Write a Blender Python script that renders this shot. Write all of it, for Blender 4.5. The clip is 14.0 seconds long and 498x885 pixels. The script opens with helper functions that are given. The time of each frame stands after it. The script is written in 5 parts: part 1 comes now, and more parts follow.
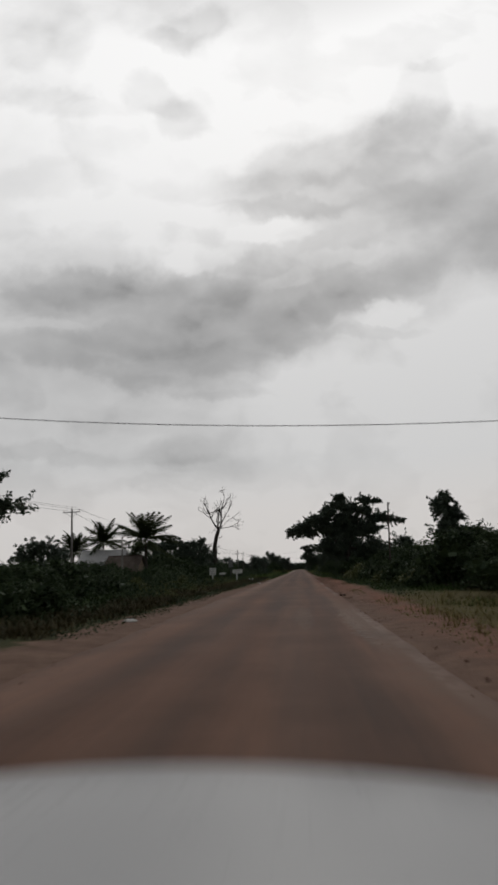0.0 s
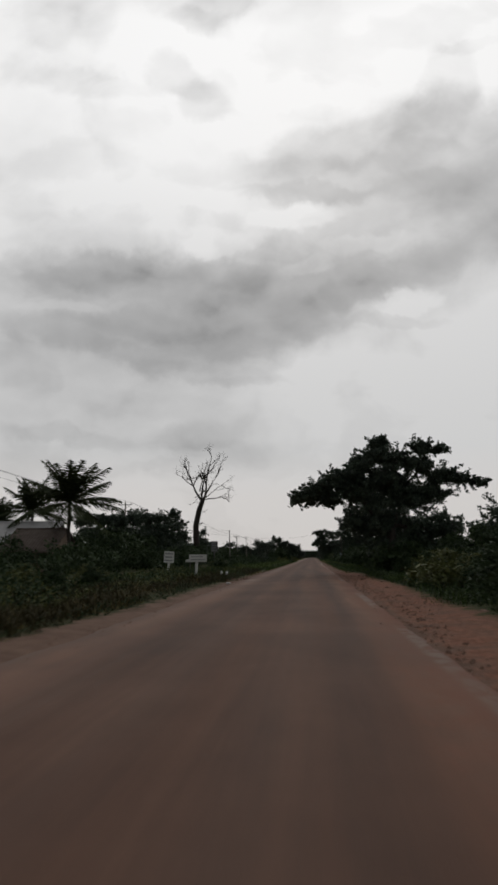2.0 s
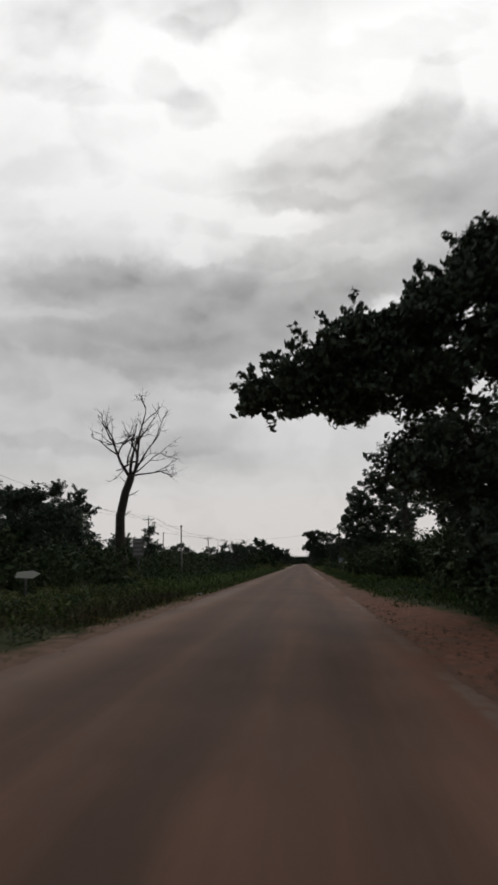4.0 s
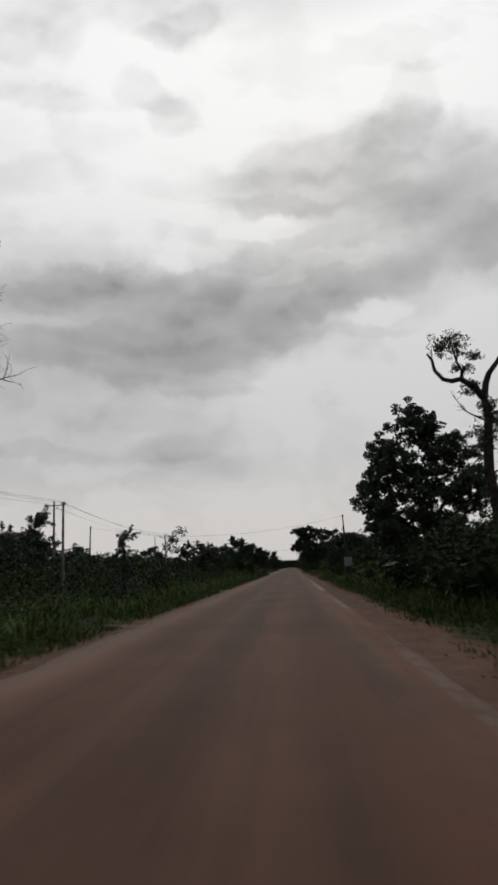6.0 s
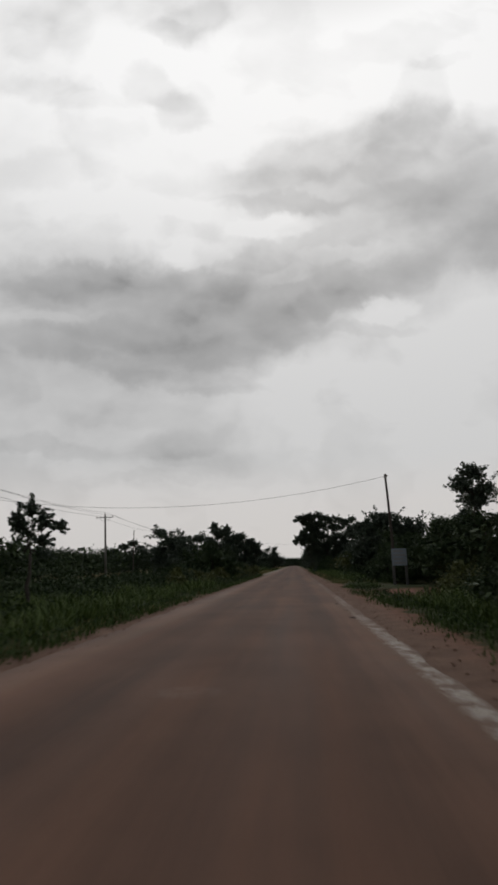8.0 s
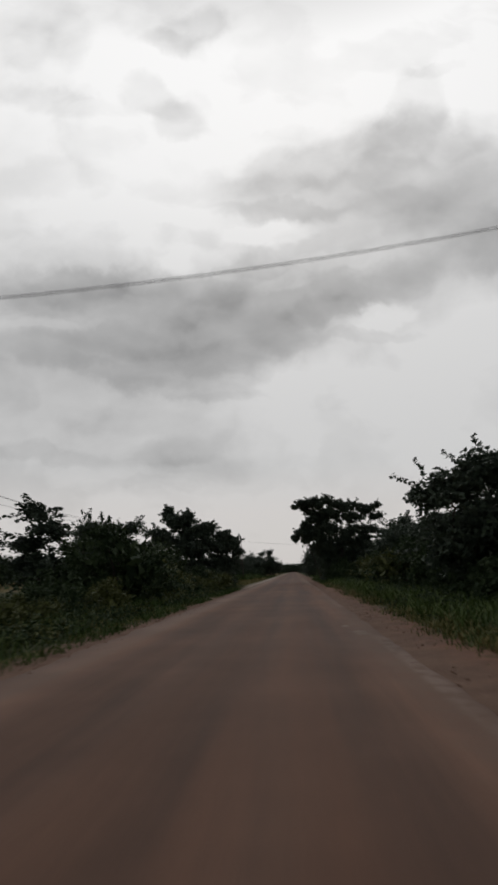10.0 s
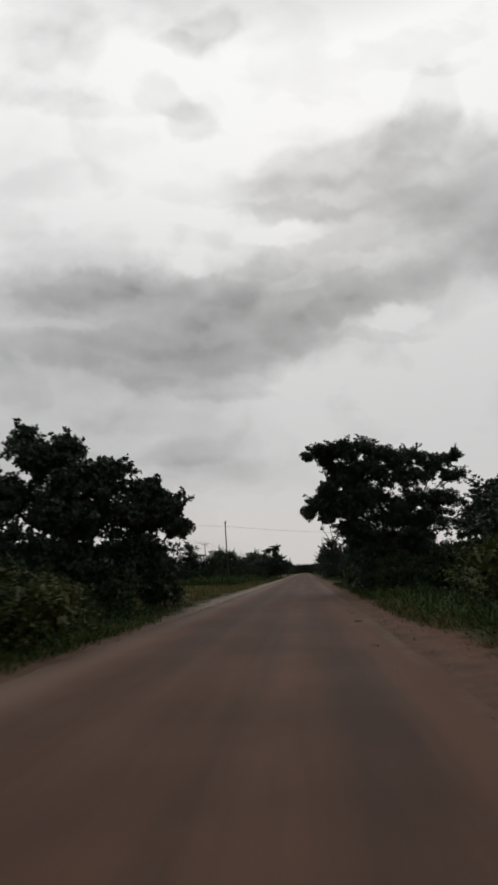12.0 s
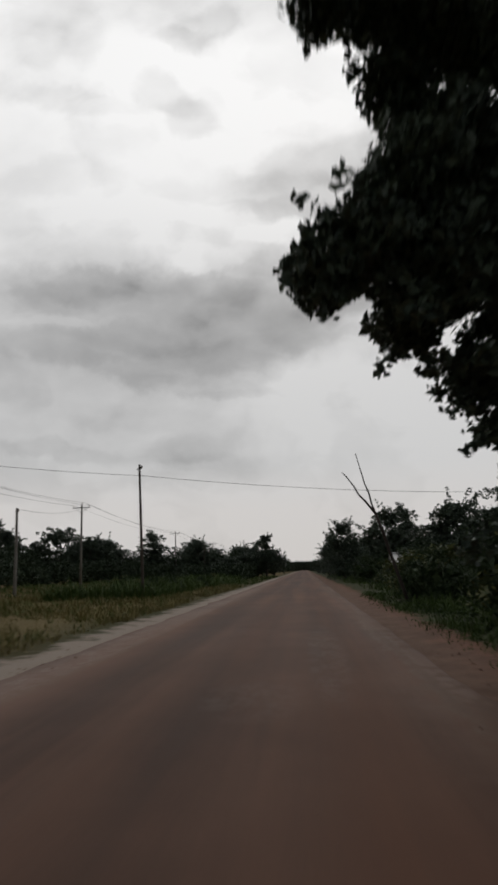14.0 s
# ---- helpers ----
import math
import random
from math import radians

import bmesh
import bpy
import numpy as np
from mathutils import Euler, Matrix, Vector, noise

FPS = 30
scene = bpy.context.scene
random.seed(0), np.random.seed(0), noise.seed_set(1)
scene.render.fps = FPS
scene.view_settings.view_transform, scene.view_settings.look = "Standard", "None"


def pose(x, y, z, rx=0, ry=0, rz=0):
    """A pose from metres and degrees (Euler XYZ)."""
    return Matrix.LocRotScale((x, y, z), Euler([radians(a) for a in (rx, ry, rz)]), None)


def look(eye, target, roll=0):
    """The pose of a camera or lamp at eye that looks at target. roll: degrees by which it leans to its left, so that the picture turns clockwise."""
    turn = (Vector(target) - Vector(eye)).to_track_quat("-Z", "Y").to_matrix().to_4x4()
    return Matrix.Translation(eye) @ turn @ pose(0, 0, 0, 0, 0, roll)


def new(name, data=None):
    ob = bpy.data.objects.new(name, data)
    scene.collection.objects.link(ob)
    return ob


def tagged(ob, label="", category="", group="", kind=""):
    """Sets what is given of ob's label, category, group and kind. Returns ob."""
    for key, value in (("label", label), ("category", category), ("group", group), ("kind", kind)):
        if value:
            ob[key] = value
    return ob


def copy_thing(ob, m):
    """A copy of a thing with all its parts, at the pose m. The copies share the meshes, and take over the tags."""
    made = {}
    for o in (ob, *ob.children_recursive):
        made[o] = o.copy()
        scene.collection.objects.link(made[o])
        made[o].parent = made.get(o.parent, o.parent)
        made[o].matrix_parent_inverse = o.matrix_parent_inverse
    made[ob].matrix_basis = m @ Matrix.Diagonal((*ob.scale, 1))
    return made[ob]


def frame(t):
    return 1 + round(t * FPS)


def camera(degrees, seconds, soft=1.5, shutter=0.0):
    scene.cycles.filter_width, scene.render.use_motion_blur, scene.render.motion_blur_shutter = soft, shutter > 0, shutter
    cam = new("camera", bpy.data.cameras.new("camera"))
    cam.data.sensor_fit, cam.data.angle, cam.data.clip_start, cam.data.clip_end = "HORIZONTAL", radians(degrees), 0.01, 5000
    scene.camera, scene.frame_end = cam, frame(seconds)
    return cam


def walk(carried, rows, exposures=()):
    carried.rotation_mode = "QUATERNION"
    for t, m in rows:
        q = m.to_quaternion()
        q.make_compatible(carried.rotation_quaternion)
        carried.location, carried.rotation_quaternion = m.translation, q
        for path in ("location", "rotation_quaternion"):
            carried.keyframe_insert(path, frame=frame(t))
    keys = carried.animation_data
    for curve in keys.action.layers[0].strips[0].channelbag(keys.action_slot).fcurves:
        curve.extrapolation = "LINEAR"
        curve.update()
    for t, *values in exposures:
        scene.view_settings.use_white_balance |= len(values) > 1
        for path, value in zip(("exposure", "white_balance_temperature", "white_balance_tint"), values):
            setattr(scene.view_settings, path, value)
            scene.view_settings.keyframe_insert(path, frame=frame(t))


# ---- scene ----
def view(y, yaw, pitch, roll):
    """The camera on its straight line over the road: yaw to the left, pitch up, roll, in degrees."""
    return pose(0, y, 1.45, 90 + pitch, 0, yaw) @ pose(0, 0, 0, 0, 0, roll)


cam = camera(47.6, 14.0, soft=3.0, shutter=0.25)
PATH = [
    (0.0, view(0.00, 4.69, 12.74, -2.00)),
    (0.5, view(8.15, 5.22, 12.45, -1.69)),
    (1.0, view(16.30, 5.18, 12.75, -0.78)),
    (1.5, view(24.45, 5.49, 12.57, -1.17)),
    (2.0, view(32.60, 6.23, 11.44, -0.16)),
    (2.5, view(40.75, 5.87, 12.16, -0.75)),
    (3.0, view(48.90, 5.62, 12.09, -0.64)),
    (5.3, view(86.39, 4.40, 12.11, -1.15)),
    (5.5, view(89.65, 4.22, 12.58, -1.19)),
    (5.7, view(92.91, 3.95, 12.95, -1.55)),
    (6.0, view(97.80, 3.79, 12.53, -2.08)),
    (6.5, view(105.95, 4.05, 12.72, -1.37)),
    (7.0, view(114.10, 3.73, 12.21, -1.16)),
    (7.5, view(122.25, 4.17, 12.56, -1.35)),
    (8.0, view(130.40, 4.24, 12.30, -1.24)),
    (8.2, view(133.66, 4.31, 12.34, -1.27)),
    (10.3, view(167.89, 4.06, 12.96, -1.56)),
    (10.5, view(171.15, 4.31, 12.96, -1.59)),
    (11.0, view(179.30, 4.45, 12.85, -2.08)),
    (11.5, view(187.45, 5.07, 12.65, -2.07)),
    (12.0, view(195.60, 5.31, 12.98, -1.06)),
    (12.5, view(203.75, 5.24, 12.85, -1.25)),
    (13.0, view(211.90, 5.17, 13.03, -1.24)),
    (13.3, view(216.79, 5.33, 12.94, -1.05)),
    (13.5, view(220.05, 5.38, 12.82, -0.93)),
    (14.0, view(228.20, 5.24, 12.72, -1.02)),
]
# The exposure lifts a little on leaving the shade of the large tree.
walk(cam, PATH, ((0.0, 0.0), (3.2, 0.0), (4.9, 0.2), (5.4, 0.14), (5.8, 0.0), (14.0, 0.0)))

# ---------------------------------------------------------------- sky and sun
RNG = np.random.default_rng(7)


class Nodes:
    """Short hand for a node tree."""

    def __init__(self, tree):
        self.tree = tree
        tree.nodes.clear()

    def add(self, kind):
        return self.tree.nodes.new(kind)

    def link(self, a, b):
        self.tree.links.new(a, b)

    def put(self, socket, value):
        if isinstance(value, (int, float, tuple)):
            socket.default_value = value
        else:
            self.link(value, socket)

    def math(self, op, a, b=0.0, c=0.0, clamp=False):
        node = self.add("ShaderNodeMath")
        node.operation, node.use_clamp = op, clamp
        for n, value in enumerate((a, b, c)):
            self.put(node.inputs[n], value)
        return node.outputs[0]

    def mix(self, factor, a, b, blend="MIX"):
        node = self.add("ShaderNodeMix")
        node.data_type, node.blend_type = "RGBA", blend
        self.put(node.inputs[0], factor)
        self.put(node.inputs[6], a)
        self.put(node.inputs[7], b)
        return node.outputs[2]

    def noise(self, vector, scale, detail=4.0, rough=0.55):
        node = self.add("ShaderNodeTexNoise")
        self.link(vector, node.inputs["Vector"])
        node.inputs["Scale"].default_value = scale
        node.inputs["Detail"].default_value = detail
        node.inputs["Roughness"].default_value = rough
        return node.outputs["Fac"], node.outputs["Color"]

    def span(self, value, a, b, c=0.0, d=1.0, smooth=False):
        node = self.add("ShaderNodeMapRange")
        node.interpolation_type = "SMOOTHSTEP" if smooth else "LINEAR"
        self.put(node.inputs[0], value)
        for n, v in enumerate((a, b, c, d)):
            self.put(node.inputs[n + 1], v)
        return node.outputs[0]


world = bpy.data.worlds.new("overcast_sky")
scene.world = world
world.use_nodes = True
sky = Nodes(world.node_tree)
way = sky.add("ShaderNodeTexCoord").outputs["Generated"]
# The cloud layer is laid out on a plane square to the middle of the open sky ahead.
turn = sky.add("ShaderNodeVectorRotate")
turn.rotation_type = "EULER_XYZ"
turn.invert = True
sky.link(way, turn.inputs["Vector"])
turn.inputs["Rotation"].default_value = (radians(12.21), radians(1.16), radians(3.73))
axes = sky.add("ShaderNodeSeparateXYZ")
sky.link(turn.outputs[0], axes.inputs[0])
depth = sky.math("MAXIMUM", sky.math("ABSOLUTE", axes.outputs[1]), 0.2)
flat = sky.add("ShaderNodeCombineXYZ")
sky.link(sky.math("DIVIDE", axes.outputs[0], depth), flat.inputs[0])
sky.link(sky.math("DIVIDE", axes.outputs[2], depth), flat.inputs[1])
sky.link(sky.math("MULTIPLY", axes.outputs[1], 0.5), flat.inputs[2])
plane = flat.outputs[0]


def offset(vector, scale, amount, detail):
    """The vector pushed about by noise, for torn cloud edges."""
    colour = sky.noise(vector, scale, detail, 0.6)[1]
    push = sky.add("ShaderNodeVectorMath")
    push.operation = "MULTIPLY_ADD"
    sky.link(colour, push.inputs[0])
    push.inputs[1].default_value = (amount, amount, 0)
    push.inputs[2].default_value = (-amount / 2, -amount / 2, 0)
    total = sky.add("ShaderNodeVectorMath")
    total.operation = "ADD"
    sky.link(vector, total.inputs[0])
    sky.link(push.outputs[0], total.inputs[1])
    return total.outputs[0]


stretch = sky.add("ShaderNodeMapping")
stretch.inputs["Scale"].default_value = (1.0, 1.45, 1.0)
sky.link(plane, stretch.inputs["Vector"])
torn = offset(offset(plane, 4.5, 0.07, 2.0), 10.0, 0.075, 4.0)
shade = None


def cloud(right, up, wide, high, tilt, dark):
    """One bank of cloud, darker than the sheet behind it, or thinner where dark is negative."""
    global shade
    place = sky.add("ShaderNodeMapping")
    place.vector_type = "TEXTURE"
    place.inputs["Location"].default_value = (right, up, 0)
    place.inputs["Rotation"].default_value = (0, 0, radians(tilt))
    place.inputs["Scale"].default_value = (wide, high, 4.0)
    sky.link(torn, place.inputs["Vector"])
    ball = sky.add("ShaderNodeTexGradient")
    ball.gradient_type = "SPHERICAL"
    sky.link(place.outputs[0], ball.inputs[0])
    bank = sky.span(ball.outputs[1], 0.0, 0.50 if wide < 0.4 else 0.75, 0.0, dark * (0.92 if wide < 0.4 else 1.25), smooth=True)
    shade = bank if shade is None else sky.math("ADD", shade, bank)


# the broad banks
cloud(-0.241, 0.217, 0.520, 0.170, 0, 0.290)
cloud(0.259, 0.342, 0.440, 0.150, 14, 0.200)
cloud(0.219, 0.482, 0.350, 0.135, 8, 0.190)
cloud(0.439, 0.432, 0.220, 0.190, 0, 0.130)
cloud(-0.321, 0.032, 0.500, 0.150, 0, 0.130)
cloud(-0.431, 0.622, 0.180, 0.300, 0, 0.090)
cloud(-0.021, 0.252, 0.420, 0.170, 0, 0.100)
# the bank over the right of the road, with its flat base
cloud(0.119, 0.454, 0.200, 0.050, 4, 0.130)
cloud(0.049, 0.432, 0.150, 0.020, 0, 0.090)
cloud(0.304, 0.607, 0.070, 0.100, -12, 0.130)
cloud(0.274, 0.547, 0.105, 0.065, 35, 0.130)
cloud(0.219, 0.512, 0.110, 0.060, 40, 0.070)
cloud(0.149, 0.514, 0.130, 0.050, 18, 0.090)
cloud(0.339, 0.674, 0.090, 0.018, 10, 0.070)
cloud(0.029, 0.497, 0.080, 0.038, 25, 0.070)
cloud(0.259, 0.437, 0.130, 0.030, 5, 0.070)
cloud(0.059, 0.564, 0.070, 0.024, 15, 0.050)
cloud(0.359, 0.522, 0.110, 0.030, 15, 0.060)
# the arc below it
cloud(0.369, 0.347, 0.180, 0.055, 12, 0.098)
cloud(0.229, 0.287, 0.150, 0.044, 22, 0.115)
cloud(0.119, 0.237, 0.120, 0.036, 12, 0.131)
cloud(0.037, 0.204, 0.090, 0.042, -35, 0.107)
cloud(0.199, 0.194, 0.120, 0.015, 3, 0.074)
cloud(0.429, 0.372, 0.090, 0.075, 0, 0.066)
# the banks over the left of the road
cloud(-0.096, 0.290, 0.095, 0.040, -25, 0.107)
cloud(-0.081, 0.257, 0.085, 0.044, 20, 0.115)
cloud(-0.121, 0.232, 0.060, 0.030, 0, 0.049)
cloud(-0.351, 0.294, 0.250, 0.044, -2, 0.139)
cloud(-0.431, 0.272, 0.160, 0.030, 5, 0.074)
cloud(-0.211, 0.306, 0.110, 0.032, -6, 0.082)
cloud(-0.381, 0.362, 0.190, 0.040, 0, 0.049)
cloud(-0.171, 0.387, 0.130, 0.018, 0, 0.049)
# the long bases
cloud(-0.211, 0.192, 0.190, 0.034, -5, 0.074)
cloud(-0.041, 0.168, 0.190, 0.044, 2, 0.098)
cloud(-0.361, 0.182, 0.240, 0.038, -3, 0.098)
cloud(0.059, 0.178, 0.100, 0.034, 10, 0.057)
cloud(-0.151, 0.117, 0.210, 0.025, -6, 0.082)
cloud(-0.261, 0.144, 0.150, 0.025, -10, 0.074)
cloud(-0.061, 0.100, 0.150, 0.013, 0, 0.041)
# low streaks
cloud(-0.131, 0.002, 0.130, 0.034, 8, 0.100)
cloud(-0.091, -0.028, 0.120, 0.036, -3, 0.100)
cloud(-0.381, 0.000, 0.170, 0.024, -8, 0.100)
cloud(-0.211, 0.052, 0.210, 0.034, -3, 0.060)
cloud(-0.381, 0.072, 0.180, 0.060, 0, 0.050)
cloud(-0.191, -0.060, 0.180, 0.015, 0, 0.050)
cloud(0.199, 0.082, 0.260, 0.022, 2, 0.040)
cloud(0.319, 0.152, 0.160, 0.022, 5, 0.040)
# small clouds in the thin sky
cloud(-0.106, 0.757, 0.085, 0.048, 15, 0.180)
cloud(-0.141, 0.732, 0.075, 0.030, -10, 0.100)
cloud(-0.176, 0.632, 0.085, 0.052, -35, 0.150)
cloud(-0.136, 0.582, 0.070, 0.058, -20, 0.150)
cloud(-0.096, 0.612, 0.050, 0.060, 0, 0.070)
cloud(-0.331, 0.622, 0.180, 0.032, -10, 0.100)
cloud(-0.331, 0.742, 0.070, 0.085, 0, 0.100)
cloud(-0.421, 0.732, 0.075, 0.070, 0, 0.080)
cloud(-0.381, 0.482, 0.190, 0.042, 0, 0.070)
cloud(-0.046, 0.552, 0.080, 0.015, 0, 0.050)
# thin places
cloud(0.029, 0.386, 0.110, 0.034, 6, -0.150)
cloud(0.227, 0.227, 0.070, 0.025, 22, -0.170)
cloud(-0.161, 0.502, 0.150, 0.050, 0, -0.060)
cloud(-0.101, 0.347, 0.105, 0.026, 0, -0.120)
cloud(0.049, 0.292, 0.085, 0.020, 8, -0.080)
cloud(0.149, 0.332, 0.105, 0.024, 10, -0.090)
cloud(-0.381, 0.227, 0.130, 0.014, 0, -0.060)
cloud(0.079, 0.117, 0.130, 0.020, 5, -0.050)
cloud(-0.001, 0.682, 0.090, 0.140, 0, -0.050)
puff = sky.noise(offset(stretch.outputs[0], 3.0, 0.25, 3.0), 4.6, 5.0, 0.5)[0]
shade = sky.math("MULTIPLY_ADD", sky.span(puff, 0.44, 0.60, -0.04, 0.06, smooth=True), 1.0, shade)
wisps = sky.noise(stretch.outputs[0], 3.4, 7.0, 0.55)[0]
fine = sky.noise(stretch.outputs[0], 11.0, 5.0, 0.5)[0]
shade = sky.math("MULTIPLY", shade, sky.span(fine, 0.25, 0.75, 0.86, 1.14))
shade = sky.math("MULTIPLY_ADD", sky.math("SUBTRACT", wisps, 0.5), 0.24, shade)
shade = sky.math("MULTIPLY_ADD", sky.math("SUBTRACT", fine, 0.5), 0.10, shade)
height = sky.add("ShaderNodeSeparateXYZ")
sky.link(way, height.inputs[0])
clear = sky.add("ShaderNodeValToRGB")
stops = clear.color_ramp.elements
stops[0].position, stops[0].color = 0.0, (0.575, 0.555, 0.545, 1)
stops[1].position, stops[1].color = 1.0, (0.20, 0.20, 0.205, 1)
stop = stops.new(0.10)
stop.color = (0.60, 0.578, 0.565, 1)
for at, value in ((0.18, 0.59), (0.25, 0.61), (0.39, 0.66), (0.51, 0.745), (0.62, 0.87), (0.74, 0.945), (0.85, 0.45)):
    stop = stops.new(at)
    stop.color = (value, value * 0.995, value * 0.99, 1)
sky.link(height.outputs[2], clear.inputs[0])
shade = sky.math("MULTIPLY", shade, sky.span(shade, 0.36, 0.62, 1.0, 0.86, smooth=True))
cover = sky.math("SUBTRACT", 1.0, shade, clamp=True)
overcast = sky.mix(1.0, clear.outputs[0], cover, "MULTIPLY")
# The break in the cloud is ahead; the sky behind is heavier.
ahead = sky.span(height.outputs[1], -0.3, 0.75, 0.26, 1.0, smooth=True)
overcast = sky.mix(1.0, overcast, ahead, "MULTIPLY")
blue = sky.add("ShaderNodeTexSky")
blue.sky_type = "NISHITA"
blue.sun_disc = False
blue.sun_elevation, blue.sun_rotation = radians(38), radians(4)
thin = sky.add("ShaderNodeBackground")
sky.link(blue.outputs[0], thin.inputs["Color"])
thin.inputs["Strength"].default_value = 0.002
thick = sky.add("ShaderNodeBackground")
sky.link(overcast, thick.inputs["Color"])
both = sky.add("ShaderNodeAddShader")
sky.link(thin.outputs[0], both.inputs[0])
sky.link(thick.outputs[0], both.inputs[1])
sky.link(both.outputs[0], sky.add("ShaderNodeOutputWorld").inputs[0])

sun = new("sun", bpy.data.lights.new("sun", "SUN"))
sun.data.energy, sun.data.angle, sun.data.color = 0.25, radians(25), (1.0, 0.96, 0.9)
sun.matrix_world = look((0, 0, 60), (-4, -75, 0))
scene.view_settings.exposure = 0.0


# ---------------------------------------------------------------- materials
def surface(name, dark, light, scale=3.0, fine=40.0, rough=0.85, bump=0.3, depth=0.02, metal=0.0, per="", gloss=0.4, coords="Object"):
    """Two colours mixed by coarse and fine noise, with relief; per: 'object' or 'island' varies whole pieces."""
    m = bpy.data.materials.new(name)
    m.use_nodes = True
    n = Nodes(m.node_tree)
    where = n.add("ShaderNodeTexCoord").outputs[coords]
    big, small = n.noise(where, scale, 4.0)[0], n.noise(where, fine, 3.0)[0]
    factor = n.math("ADD", n.math("MULTIPLY", n.span(big, 0.3, 0.7), 0.62), n.math("MULTIPLY", small, 0.38))
    if per == "object":
        factor = n.math("MULTIPLY_ADD", n.math("SUBTRACT", n.add("ShaderNodeObjectInfo").outputs["Random"], 0.5), 0.5, factor, clamp=True)
    if per == "island":
        factor = n.math("MULTIPLY_ADD", n.math("SUBTRACT", n.add("ShaderNodeNewGeometry").outputs["Random Per Island"], 0.5), 0.9, factor, clamp=True)
    b = n.add("ShaderNodeBsdfPrincipled")
    n.link(n.mix(factor, (*dark, 1), (*light, 1)), b.inputs["Base Color"])
    n.put(b.inputs["Roughness"], n.span(small, 0.2, 0.8, rough - 0.08, min(1.0, rough + 0.08)))
    b.inputs["Metallic"].default_value = metal
    b.inputs["Specular IOR Level"].default_value = gloss
    if bump:
        relief = n.add("ShaderNodeBump")
        relief.inputs["Strength"].default_value, relief.inputs["Distance"].default_value = bump, depth
        n.link(small, relief.inputs["Height"])
        n.link(relief.outputs[0], b.inputs["Normal"])
    n.link(b.outputs[0], n.add("ShaderNodeOutputMaterial").inputs[0])
    return m


LEAF_BROAD = surface("broad_leaf", (0.034, 0.052, 0.039), (0.100, 0.136, 0.092), 0.6, 6, 0.55, 0, per="island", gloss=0.3)
LEAF_BUSH = surface("bush_leaf", (0.026, 0.046, 0.022), (0.078, 0.112, 0.050), 0.8, 6, 0.65, 0, per="island", gloss=0.14)
# Bush leaf toned darker and more even: the far woods' shade put into colour.
LEAF_FAR_SHADE = surface("far_leaf_shade_tone", (0.028, 0.044, 0.027), (0.052, 0.074, 0.044), 0.15, 2, 0.7, 0, per="island", gloss=0.1)
LEAF_OLIVE = surface("olive_leaf", (0.064, 0.082, 0.024), (0.165, 0.178, 0.058), 0.8, 6, 0.65, 0, per="island", gloss=0.25)
LEAF_PALM = surface("palm_leaf", (0.026, 0.038, 0.016), (0.060, 0.075, 0.032), 0.8, 6, 0.8, 0, per="island", gloss=0.08)
GRASS_GREEN = surface("green_grass", (0.034, 0.068, 0.013), (0.090, 0.138, 0.034), 0.25, 3, 0.75, 0, per="island", gloss=0.2)
GRASS_LUSH = surface("lush_grass", (0.052, 0.092, 0.018), (0.130, 0.180, 0.050), 0.3, 3, 0.75, 0, per="island", gloss=0.2)
GRASS_DULL = surface("dull_grass", (0.036, 0.034, 0.016), (0.092, 0.076, 0.036), 0.25, 3, 0.8, 0, per="island", gloss=0.15)
GRASS_DRY = surface("dry_grass", (0.140, 0.125, 0.044), (0.295, 0.250, 0.105), 0.25, 3, 0.8, 0, per="island", gloss=0.2)
BARK = surface("bark", (0.035, 0.030, 0.025), (0.11, 0.095, 0.08), 2.5, 22, 0.92, 0.6, 0.03)
BARK_DEAD = surface("dead_bark", (0.030, 0.024, 0.022), (0.085, 0.07, 0.06), 2.5, 22, 0.92, 0.5, 0.03)
CONCRETE = surface("concrete_pole", (0.16, 0.15, 0.14), (0.30, 0.28, 0.26), 1.5, 30, 0.88, 0.3, 0.01)
POLE_WOOD = surface("pole_wood", (0.050, 0.040, 0.033), (0.12, 0.10, 0.085), 2.0, 40, 0.9, 0.4, 0.01)
STEEL = surface("grey_steel", (0.12, 0.12, 0.12), (0.22, 0.22, 0.22), 4, 60, 0.5, 0.1, 0.002, metal=0.8)
RUBBER = surface("cable_sheath", (0.02, 0.02, 0.02), (0.04, 0.04, 0.04), 4, 60, 0.7, 0)
PORCELAIN = surface("insulator", (0.18, 0.12, 0.09), (0.32, 0.24, 0.2), 6, 40, 0.3, 0)
PAINT_WHITE = surface("weathered_white_paint", (0.78, 0.78, 0.76), (0.90, 0.90, 0.88), 3, 30, 0.7, 0.15, 0.003)
PAINT_BLUE = surface("faded_blue_paint", (0.26, 0.33, 0.42), (0.42, 0.48, 0.55), 3, 30, 0.7, 0.15, 0.003)
PAINT_GREY = surface("weathered_grey_paint", (0.14, 0.14, 0.14), (0.26, 0.26, 0.25), 3, 30, 0.75, 0.15, 0.003)
LETTER = surface("faded_lettering", (0.30, 0.31, 0.33), (0.42, 0.43, 0.45), 5, 40, 0.8, 0)
METAL_ROOF = surface("galvanised_roof", (0.46, 0.46, 0.46), (0.66, 0.66, 0.66), 1.2, 20, 0.55, 0.1, 0.004, metal=0.15)
RUST_ROOF = surface("rusted_roof", (0.085, 0.062, 0.050), (0.20, 0.160, 0.135), 1.4, 25, 0.85, 0.2, 0.01, metal=0.1)
MUD_WALL = surface("mud_plaster", (0.16, 0.11, 0.08), (0.28, 0.21, 0.16), 1.2, 22, 0.95, 0.4, 0.02)
DARK_WOOD = surface("dark_boards", (0.04, 0.03, 0.022), (0.09, 0.07, 0.05), 2, 30, 0.85, 0.3, 0.01)
